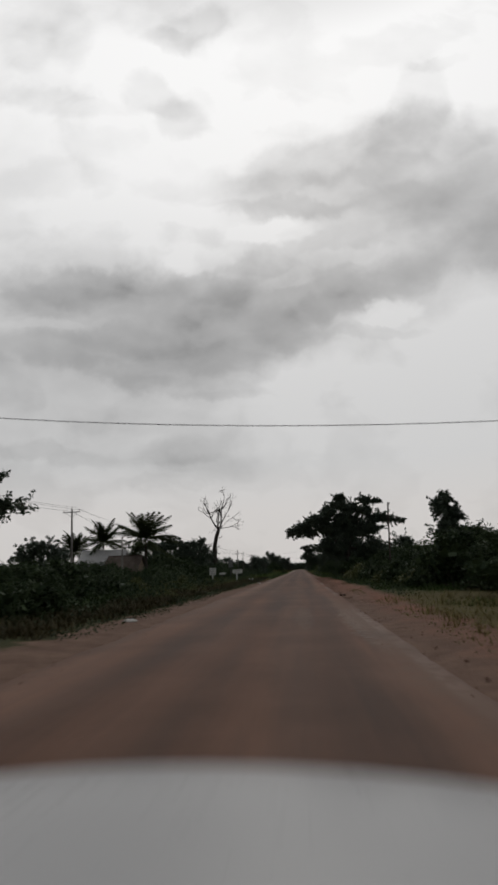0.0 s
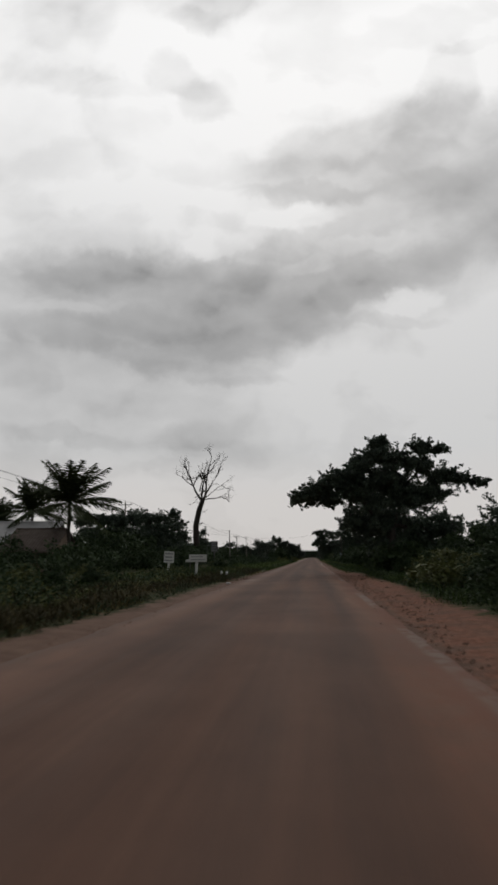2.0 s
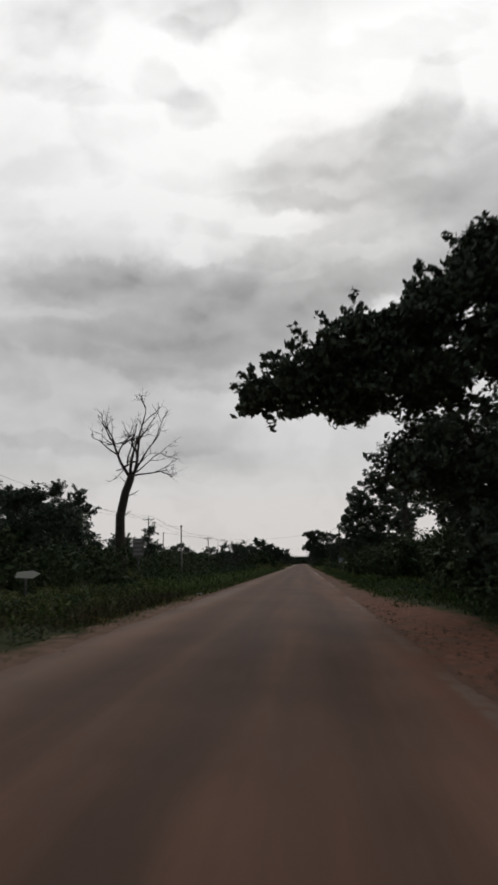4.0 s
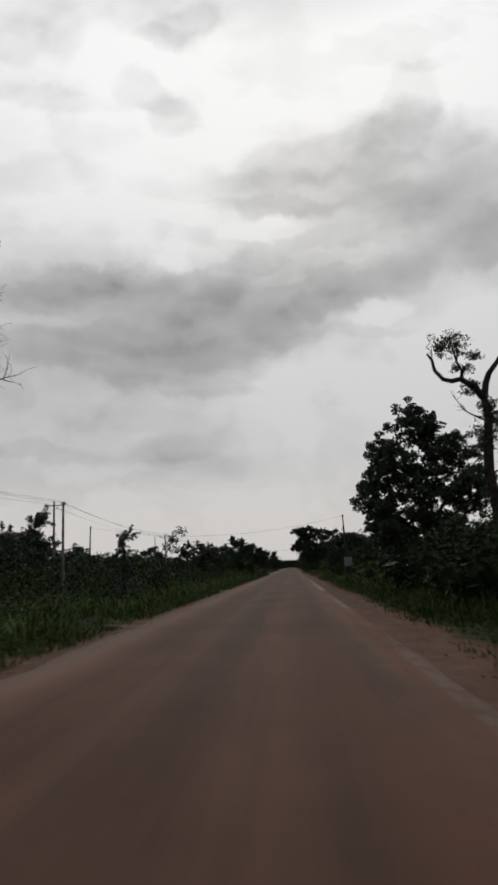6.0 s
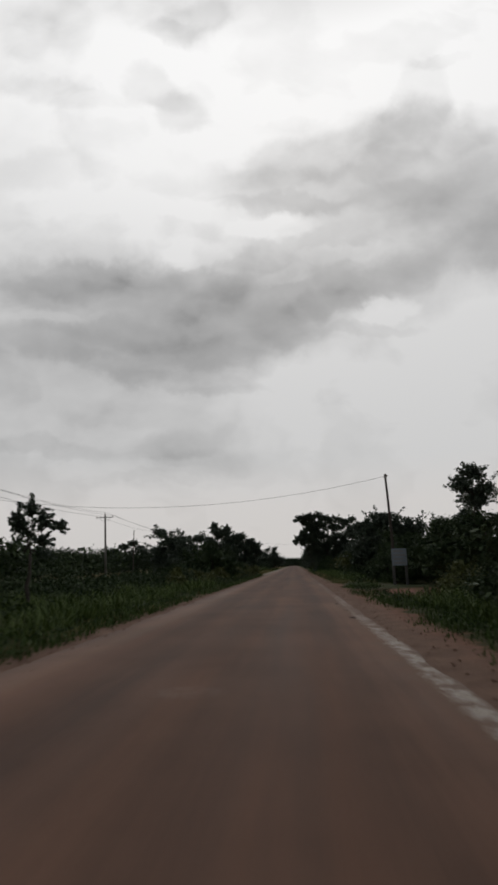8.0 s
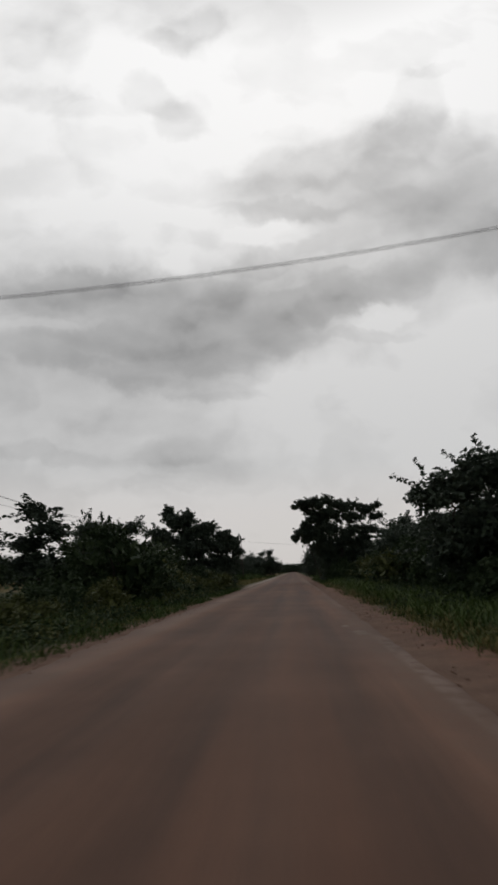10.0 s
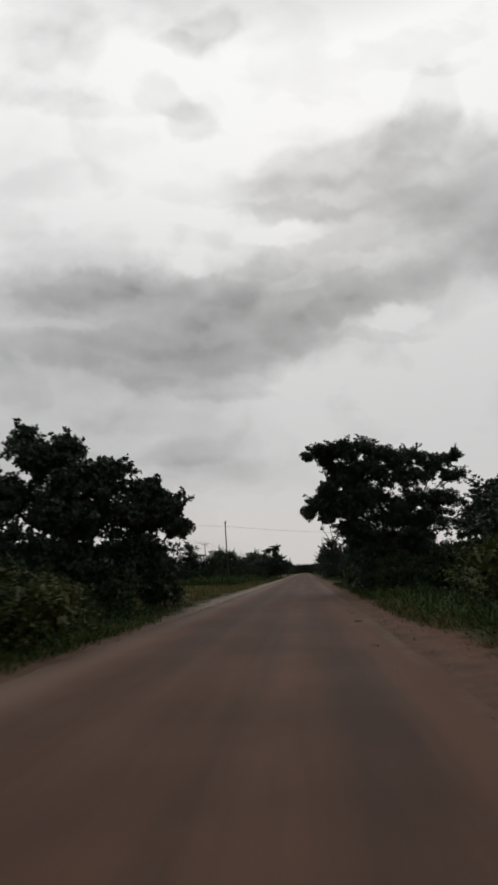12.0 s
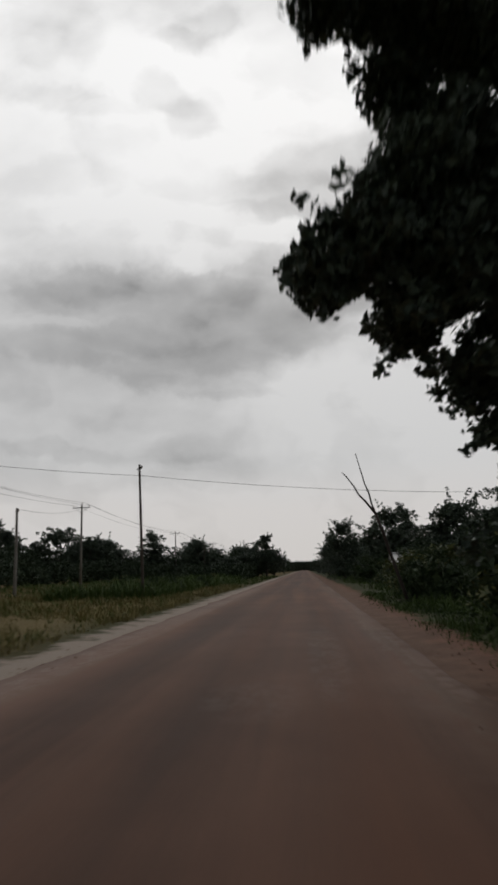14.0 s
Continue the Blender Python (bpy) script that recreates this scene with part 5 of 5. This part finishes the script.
# ---------------------------------------------------------------- poles and wires
def wire(label, a, b, sag, radius=.012, group="overhead wires"):
    a, b = Vector(a), Vector(b)
    path = []
    for k in range(25):
        f = k / 24
        p = a.lerp(b, f)
        p.z -= sag * 4 * f * (1 - f)
        path.append(tuple(p))
    ob = new("overhead_wire", tubes("overhead_wire", [(path, [radius] * 25)], RUBBER, 5))
    return tagged(ob, label, "wire", group)


def line_pole(height):
    """A concrete line pole with a steel cross-arm, two braces and three insulators."""
    root = thing("utility_pole", "tall grey concrete utility pole with a steel cross-arm", "utility pole", pose(0, 0, 0), "line of utility poles")
    child("shaft", tubes("shaft", [([(0, 0, -.4), (0, 0, height)], [.15, .09])], CONCRETE, 10), root)
    arm = part("crossarm", box(bmesh.new(), -1.0, 1.0, -.16, -.09, height - .42, height - .33, .008), STEEL, root)
    for s in (-1, 1):
        child("brace", tubes("brace", [([(s * .7, -.125, height - .4), (0, -.11, height - 1.0)], [.018, .018])], STEEL, 5), root)
    for x in (-.9, 0, .9):
        z = height - .33 if x else height
        child("insulator", tubes("insulator", [([(x, -.12 if x else 0, z), (x, -.12 if x else 0, z + .06), (x, -.12 if x else 0, z + .10), (x, -.12 if x else 0, z + .16), (x, -.12 if x else 0, z + .22)], [.02, .02, .055, .055, .025])], PORCELAIN, 8), arm)
    return root


first = line_pole(9.0)
first.matrix_world = pose(-25.6, 17, 0)
# where each pole stands, and its height
POLES = [(-25.6, 17, 9.0), (-25.6, 63, 9.0), (-25.6, 109.5, 9.0), (-24.5, 156, 9.0), (-20.8, 193, 7.4)] + [(-24.5, y, 9.0) for y in (248, 290, 338, 385, 432)]
for x, y, h in POLES[1:]:
    copy_thing(first, pose(x, y, 0, 0, rng.uniform(-2.6, -1.4), rng.uniform(-4, 4)) @ Matrix.Diagonal((1, 1, h / 9.0, 1)))
for (ax, ay, ah), (bx, by, bh) in zip(POLES, POLES[1:]):
    for dx, drop in ((-.9, .15), (0, -.2), (.9, .15)):
        wire("thin overhead wire sagging between utility poles", (ax + dx, ay, ah - drop), (bx + dx, by, bh - drop), .75)


def service_pole(label, x, y, height, material, radius=.09, lean=(0, 0), clamp=True):
    root = thing("service_pole", label, "utility pole", pose(x, y, 0), "low service poles")
    child("shaft", tubes("shaft", [(bend((0, 0, -.4), (lean[0], lean[1], height), 5, .01, rng), np.linspace(radius, radius * .7, 6))], material, 9), root)
    if clamp:
        child("bracket", tubes("bracket", [([(lean[0] - .12, lean[1] - .02, height - .25), (lean[0] + .14, lean[1] - .02, height - .22)], [.025, .025])], STEEL, 6), root)
        child("insulator", tubes("insulator", [([(lean[0] + .12, lean[1], height - .2), (lean[0] + .12, lean[1], height - .12), (lean[0] + .12, lean[1], height - .05)], [.03, .06, .03])], PORCELAIN, 8), root)
    return root


service_pole("short pale concrete service pole in the verge scrub", -21.2, 67.5, 6.0, CONCRETE, .12, (-.12, 0))
service_pole("short concrete service pole beside the hedge", -14.4, 133.5, 6.1, CONCRETE, .10, (-.2, 0))
service_pole("short concrete service pole on open grass", -18.5, 264, 5.7, CONCRETE, .11, (-.28, 0))
service_pole("thin leaning wooden pole carrying a wire over the road", -8.1, 257, 7.0, POLE_WOOD, .08, (-.40, 0))
service_pole("thin dark wooden pole rising behind the bushes", 8.45, 56.2, 7.5, POLE_WOOD, .085, (.35, 0))
service_pole("dark wooden pole beside a roadside board", 7.15, 172, 7.8, POLE_WOOD, .11, (-.3, 0))
service_pole("wooden service pole standing deep in the hedge", -25.6, 169.5, 7.4, POLE_WOOD, .11)
for x, y, h in ((-12.5, 150, 4.6), (-13.5, 178, 4.6), (-13, 232, 4.2), (-12.5, 300, 5.0)):
    service_pole("thin post standing in the hedge", x, y, h, POLE_WOOD, .05, (0, 0), False)
wire("black service wire crossing high over the road", (-25.6, 17, 9.2), (17, 18.2, 6.1), 1.45, .014)
wire("black service wire crossing high over the road", (-25.6, 169.5, 7.26), (6.9, 172, 7.65), 1.75, .011)
wire("black service wire crossing high over the road", (-24.6, 248, 7.6), (-8.3, 257, 6.4), .35, .011)
wire("black service wire crossing high over the road", (-8.3, 257, 6.4), (14, 262, 5.6), .35, .011)
wire("black service wire running to a service pole", (-25.6, 63, 8.6), (-21.2, 67.5, 5.9), .2, .012)
wire("black service wire running to a service pole", (-24.5, 156, 8.6), (-14.4, 133.5, 6.0), .4, .012)
wire("black service wire running to a service pole", (-24.6, 290, 8.6), (-18.5, 264, 5.6), .4, .012)
service_pole("wooden service pole behind the hedge", 17, 18.2, 6.5, POLE_WOOD, .11)


# ---------------------------------------------------------------- signs and boards
def sign_board(label, x, y, z, wide, tall, posts, paint, turn=0, bars=3, tilt=0):
    root = thing("roadside_sign", label, "sign", pose(x, y, 0, 0, tilt, turn), "roadside signs")
    board = part("board", box(bmesh.new(), -wide / 2, wide / 2, -.015, .015, z, z + tall, .006), paint, root)
    for s in posts:
        part("post", box(bmesh.new(), s - .09, s + .09, .015, .11, -.3, z + tall * .9, .008), PAINT_WHITE if paint is PAINT_WHITE else STEEL, root)
    for k in range(bars):
        h = z + tall * (k + .7) / (bars + .4)
        part("lettering", box(bmesh.new(), -wide * .40, wide * (.40 - .12 * (k % 2)), -.022, -.0155, h - tall * .05, h + tall * .05), LETTER, board)
    return root


sign_board("white roadside sign on a single post with faded lettering", -7.95, 72.3, 1.11, 1.24, .5, (-.1,), PAINT_WHITE, 3, 2)
sign_board("small white notice panel in the verge grass", -12.8, 83.0, .94, .95, 1.0, (0,), PAINT_WHITE, -8, 3, 3)
sign_board("blue and white board on posts beside the road", 6.9, 169, 1.25, .95, 1.1, (-.4, .4), PAINT_BLUE, -4, 4)
sign_board("small grey panel on a post near the dead tree", -13.6, 112, 2.1, .95, 1.5, (0,), PAINT_GREY, 0, 4)
arrow = thing("arrow_sign", "white pointed direction sign beside a roadside sign", "sign", pose(-12.3, 90, 0), "roadside signs")
bm = bmesh.new()
outline = [(-.5, .95), (.35, .92), (.68, 1.12), (.32, 1.26), (-.42, 1.20)]
front = [bm.verts.new((px, -.012, pz)) for px, pz in outline]
rear = [bm.verts.new((px, .012, pz)) for px, pz in outline]
bm.faces.new(front)
bm.faces.new(rear[::-1])
for k in range(5):
    bm.faces.new((front[k], rear[k], rear[(k + 1) % 5], front[(k + 1) % 5]))
bmesh.ops.recalc_face_normals(bm, faces=bm.faces)
part("panel", bm, PAINT_WHITE, arrow)
part("post", box(bmesh.new(), -.04, .04, .012, .08, -.3, 1.15, .006), STEEL, arrow)
for x, y, h in ((-6.7, 75, .42), (-6.35, 75.3, .4)):
    stub = new("marker_post", bpy.data.meshes.new("marker_post"))
    bm = box(bmesh.new(), -.07, .07, -.07, .07, -.2, h, .02)
    bm.to_mesh(stub.data)
    bm.free()
    stub.data.materials.append(PAINT_WHITE)
    stub.location = (x, y, 0)
    tagged(stub, "short white-painted concrete marker post", "post", "marker posts")


# ---------------------------------------------------------------- houses
def corrugated(x0, x1, y0, z0, y1, z1, pitch=.30):
    """One slope of ribbed roofing sheet with a thickness."""
    n = int((x1 - x0) / (pitch / 4))
    points, faces = [], []
    for lift in (0, -.02):
        for j in range(2):
            for k in range(n + 1):
                x = x0 + (x1 - x0) * k / n
                points.append((x, (y0, y1)[j], (z0, z1)[j] + .025 * math.cos(2 * math.pi * x / pitch) + lift))
    w = n + 1
    for k in range(n):
        faces += [(k, k + 1, w + k + 1, w + k), (2 * w + k, 3 * w + k, 3 * w + k + 1, 2 * w + k + 1)]
        faces += [(k, 2 * w + k, 2 * w + k + 1, k + 1), (w + k, w + k + 1, 3 * w + k + 1, 3 * w + k)]
    return points, faces


def house(label, x, y, turn, wide, deep, wall, ridge, roofing, walling):
    root = thing("house", label, "house", pose(x, y, 0, 0, 0, turn), "houses")
    w, d = wide / 2, deep / 2
    t = .18
    for name, a in (("front_wall", (-w, w, -d, -d + t)), ("back_wall", (-w, w, d - t, d)), ("side_wall", (-w, -w + t, -d + t, d - t)), ("side_wall", (w - t, w, -d + t, d - t))):
        bm = bmesh.new()
        if name == "front_wall":
            for x0, x1, z0, z1 in ((-w, -w * .62, 0, wall), (-w * .30, -.45, 0, wall), (.45, w * .35, 0, wall), (w * .7, w, 0, wall), (-w * .62, -w * .30, 0, .9),
                                   (-w * .62, -w * .30, 1.9, wall), (w * .35, w * .7, 0, .9), (w * .35, w * .7, 1.9, wall), (-.45, .45, 2.05, wall)):
                box(bm, x0, x1, a[2], a[3], z0, z1)
        else:
            box(bm, *a, 0, wall)
        part(name, bm, walling, root)
    for s in (-1, 1):
        bm = bmesh.new()
        c = [bm.verts.new((s * w - (s * t if q else 0), yy, zz)) for q in (0, 1) for yy, zz in ((-d, wall), (d, wall), (0, ridge - .06))]
        bm.faces.new(c[:3]), bm.faces.new(c[3:][::-1])
        for i, j in ((0, 1), (1, 2), (2, 0)):
            bm.faces.new((c[i], c[j], c[j + 3], c[i + 3]))
        bmesh.ops.recalc_face_normals(bm, faces=bm.faces)
        part("gable", bm, walling, root)
        p, f = corrugated(-w - .35, w + .35, s * (d + .5), wall - .12, 0, ridge)
        child("roof_slope", quads("roof_slope", p, f, roofing), root)
    child("ridge_cap", tubes("ridge_cap", [([(-w - .35, 0, ridge + .01), (w + .35, 0, ridge + .01)], [.08, .08])], roofing, 8), root)
    part("door", box(bmesh.new(), -.44, .44, -d + .05, -d + .10, .02, 2.04, .006), DARK_WOOD, root)
    for a, b in ((-w * .62, -w * .30), (w * .35, w * .7)):
        part("shutter", box(bmesh.new(), a + .01, b - .01, -d + .05, -d + .10, .91, 1.89, .006), DARK_WOOD, root)
    return root


house("mud-walled house with a pale galvanised tin roof among palms", -34.9, 100.5, 4, 7.4, 7, 2.8, 5.8, METAL_ROOF, MUD_WALL)
house("low mud-walled house with a rusted brown tin roof", -27.2, 88, 2, 4.8, 6, 2.1, 4.3, RUST_ROOF, MUD_WALL)
house("small roadside house with a pale tin roof behind bushes", 8.3, 272, -3, 3.2, 3.0, 1.8, 2.45, METAL_ROOF, MUD_WALL)


# ---------------------------------------------------------------- stones, clods and litter beside and on the road
def clod(name, label, category, x, y, size, material, seed, flat=.5, group=""):
    r = np.random.default_rng(seed)
    bm = bmesh.new()
    bmesh.ops.create_icosphere(bm, subdivisions=2, radius=size)
    for v in bm.verts:
        k = 1 + .35 * noise.noise(v.co * 2.2 / size + Vector((seed, 0, 0)))
        v.co = Vector((v.co.x * k * r.uniform(.97, 1.03), v.co.y * k, v.co.z * k * flat))
    me = bpy.data.meshes.new(name)
    bm.to_mesh(me)
    bm.free()
    me.materials.append(material)
    ob = new(name, me)
    ob.matrix_world = pose(x, y, 0.03 if -3.4 < x < 1.7 else size * flat * .3, 0, 0, r.uniform(0, 360))
    return tagged(ob, label, category, group)


clod("dirt_clod", "dark clod of earth lying on the road shoulder", "clod", 2.02, 31.0, .09, LITTER_DARK, 81, .5, "dirt clods")
clod("dirt_clod", "dark clod of earth lying on the road shoulder", "clod", 2.22, 31.2, .07, LITTER_DARK, 82, .5, "dirt clods")
for k in range(22):
    r = np.random.default_rng(150 + k)
    clod("stone", "reddish laterite stone in rubble beside the road", "stone", -5.4 + r.normal(0, .5), 70 + r.normal(0, 1.6), r.uniform(.05, .14), STONE, 150 + k, .6, "roadside rubble")
for k, (x, y, s) in enumerate(((3.4, 60, .12), (3.9, 66, .15), (3.2, 71, .1), (4.3, 48, .16), (3.8, 41, .12))):
    clod("stone", "reddish laterite stone on the dirt shoulder", "stone", x, y, s, STONE, 90 + k, .6, "shoulder stones")
for k, (x, y, s) in enumerate(((-4.65, 64.5, .15), (-5.4, 18.0, .22), (-5.9, 69.5, .13), (-5.0, 93, .2), (4.5, 30, .18), (5.2, 203, .14))):
    clod("litter_heap", "pale crumpled litter lying on the verge", "litter", x, y, s, LITTER_PALE, 100 + k, .35, "verge litter")
for k, (x, y, w, d) in enumerate(((1.5, 213.0, .24, .40), (1.56, 216.2, .14, .28), (1.5, 217.3, .09, .2), (1.3, 207.4, .14, .22), (1.5, 146.5, .16, .3), (1.55, 149, .12, .25), (1.5, 152, .14, .3))):
    r = np.random.default_rng(120 + k)
    bm = bmesh.new()
    turn_steps = 18
    rings = []
    for scale, z in ((1.0, .001), (.85, .0), (.6, -.004), (.25, -.006)):
        rings.append([bm.verts.new((.6 * w * scale * math.cos(a) * (1 + .6 * noise.noise(Vector((math.cos(a) * 1.6, math.sin(a) * 1.6, k)))), .7 * d * scale * math.sin(a) * (1 + .6 * noise.noise(Vector((math.cos(a) * 1.6, math.sin(a) * 1.6, k + 9)))), z)) for a in [2 * math.pi * q / turn_steps for q in range(turn_steps)]])
    for a, b in zip(rings, rings[1:]):
        for q in range(turn_steps):
            bm.faces.new((a[q], a[(q + 1) % turn_steps], b[(q + 1) % turn_steps], b[q]))
    bm.faces.new(rings[-1])
    hole = new("pothole", bpy.data.meshes.new("pothole"))
    bm.to_mesh(hole.data)
    bm.free()
    hole.data.materials.append(LITTER_DARK)
    hole.location = (x, y, .035 * (1 - ((x + 1.325) / 3.075) ** 2) + .010)
    tagged(hole, "shallow dark pothole at the broken asphalt edge", "pothole", "potholes")
rng = np.random.default_rng(110)
n = 5200
place = np.stack([np.where(rng.random(n) < .6, rng.normal(2.7, .6, n), rng.normal(-4.2, .3, n)), rng.uniform(-5, 240, n)], 1)
size = rng.uniform(.012, .045, n)
lumpy = slice(0, 1700)
place[lumpy] = np.stack([rng.uniform(1.9, 4.4, 1700), rng.uniform(24, 86, 1700)], 1)
size[lumpy] = rng.uniform(.015, .055, 1700)
unit = np.array([(1, 0, 0), (0, 1, 0), (-1, 0, 0), (0, -1, 0), (0, 0, .8)])
points = (np.concatenate([place, np.full((n, 1), -.005)], 1)[:, None] + unit[None] * (size[:, None] * rng.uniform(.7, 1.3, (n, 5)))[:, :, None]).reshape(-1, 3)
faces = (np.arange(n)[:, None, None] * 5 + np.array([(0, 1, 4), (1, 2, 4), (2, 3, 4), (3, 0, 4)])[None]).reshape(-1, 3)
tagged(new("gravel", quads("gravel", points, faces, STONE)), "loose reddish gravel on the dirt shoulders", "gravel", kind="stuff")


# ---------------------------------------------------------------- the white car at the start of the road
CAR_PAINT = surface("white_car_paint", (0.41, 0.41, 0.415), (0.47, 0.47, 0.475), 2.0, 30, 0.32, 0.0, gloss=0.5)
CAR_GLASS = surface("tinted_glass", (0.012, 0.013, 0.011), (0.02, 0.02, 0.022), 2.0, 30, 0.12, 0.0, gloss=0.6)
CAR_BLACK = surface("black_plastic", (0.02, 0.02, 0.02), (0.035, 0.035, 0.035), 3.0, 60, 0.6, 0.1, 0.002)
TYRE = surface("tyre_rubber", (0.018, 0.017, 0.016), (0.04, 0.037, 0.034), 4.0, 60, 0.85, 0.2, 0.004)
LENS = surface("headlight_lens", (0.30, 0.31, 0.32), (0.45, 0.46, 0.47), 4.0, 50, 0.2, 0.0, gloss=0.7)


def skin(rows, material, name, parent, thick=.02, label=""):
    """A smooth sheet through rows of points, given a thickness."""
    bm = bmesh.new()
    grid = [[bm.verts.new(p) for p in row] for row in rows]
    for a, b in zip(grid, grid[1:]):
        for k in range(len(a) - 1):
            bm.faces.new((a[k], a[k + 1], b[k + 1], b[k])).smooth = True
    bmesh.ops.recalc_face_normals(bm, faces=bm.faces)
    bmesh.ops.solidify(bm, geom=bm.faces[:], thickness=thick)
    return part(name, bm, material, parent, label)


def white_car(m):
    root = thing("car", "white car with a long smooth bonnet standing on the road", "car", m)
    half = .86
    def across(n, y, z, fall, w=half):
        return [(w * u, y, z - fall * u * u) for u in [-1 + 2 * k / n for k in range(n + 1)]]
    bonnet = [across(20, y, z, f, w) for y, z, f, w in ((-.10, 1.085, .07, .80), (.15, 1.085, .07, .82), (.5, 1.078, .07, .83), (.85, 1.066, .07, .83), (1.1, 1.05, .07, .83),
                                                     (1.26, 1.03, .07, .82), (1.36, .99, .07, .80), (1.42, .93, .06, .78))]
    skin(bonnet, CAR_PAINT, "bonnet", root, .025)
    for s in (-1, 1):
        side = [[(s * x, y, z) for y in (-3.0, -2.2, -1.2, -.2, .5, 1.0, 1.4)] for x, z in ((.84, .95), (.885, .80), (.89, .60), (.87, .42), (.82, .30))]
        skin(side, CAR_PAINT, "side_panel", root, .03)
        skin([[(s * .72, -2.6, 1.50), (s * .72, -.85, 1.52)], [(s * .82, -3.0, .97), (s * .82, -.12, 1.02)]], CAR_GLASS, "side_window", root, .012)
        lamp = part("headlight", box(bmesh.new(), s * .72 - .13, s * .72 + .13, 1.36, 1.50, .66, .82, .04), LENS, root)
        mirror = part("wing_mirror", box(bmesh.new(), s * .99 - .09, s * .99 + .09, -.42, -.28, .98, 1.12, .03), CAR_PAINT, root)
        part("mirror_glass", box(bmesh.new(), s * .99 - .075, s * .99 + .075, -.424, -.4205, .995, 1.105), CAR_GLASS, mirror)
        part("tail_light", box(bmesh.new(), s * .74 - .10, s * .74 + .10, -3.10, -3.02, .68, .90, .02), RUST_ROOF, root, "red tail light")
        part("door_handle", box(bmesh.new(), s * .905 - .02, s * .905 + .02, -1.35, -1.15, .84, .87, .008), CAR_PAINT, root)
        for y in (.62, -2.05):
            c = (s * .76, y, .33)
            tyre = child("tyre", tubes("tyre", [([(s * .66, y, .33), (s * .675, y, .33), (s * .855, y, .33), (s * .87, y, .33)], [.27, .33, .33, .27])], TYRE, 24), root)
            child("rim", tubes("rim", [([(s * .865, y, .33), (s * .885, y, .33)], [.20, .17])], STEEL, 16), tyre)
    skin([across(8, -.10, 1.075, .05, .78), across(8, -.82, 1.52, .03, .68)], CAR_GLASS, "windscreen", root, .012)
    skin([across(8, -.82, 1.53, .04, .72), across(8, -1.6, 1.56, .05, .73), across(8, -2.6, 1.50, .05, .72)], CAR_PAINT, "roof", root, .03)
    skin([across(8, -2.6, 1.50, .05, .72), across(8, -3.05, 1.0, .05, .80)], CAR_GLASS, "rear_window", root, .012)
    skin([across(8, -3.05, 1.0, .05, .83), across(8, -3.12, .7, .0, .84), across(8, -3.06, .32, .0, .80)], CAR_PAINT, "tailgate", root, .03)
    part("front_bumper", box(bmesh.new(), -.86, .86, 1.34, 1.54, .26, .66, .06), CAR_PAINT, root)
    part("grille", box(bmesh.new(), -.55, .55, 1.44, 1.50, .68, .84, .02), CAR_BLACK, root)
    part("rear_bumper", box(bmesh.new(), -.84, .84, -3.18, -3.0, .28, .62, .05), CAR_PAINT, root)
    part("floor_pan", box(bmesh.new(), -.62, .62, -2.95, 1.34, .20, .34, .02), CAR_BLACK, root)
    for x in (-.42, .28):
        child("wiper", tubes("wiper", [([(x, -.06, 1.08), (x + .2, -.11, 1.105), (x + .45, -.14, 1.11)], [.012, .01, .008])], CAR_BLACK, 5), root)
    return root


white_car(pose(-.20, 0, 0.035, 0, 1.2, 1.5))
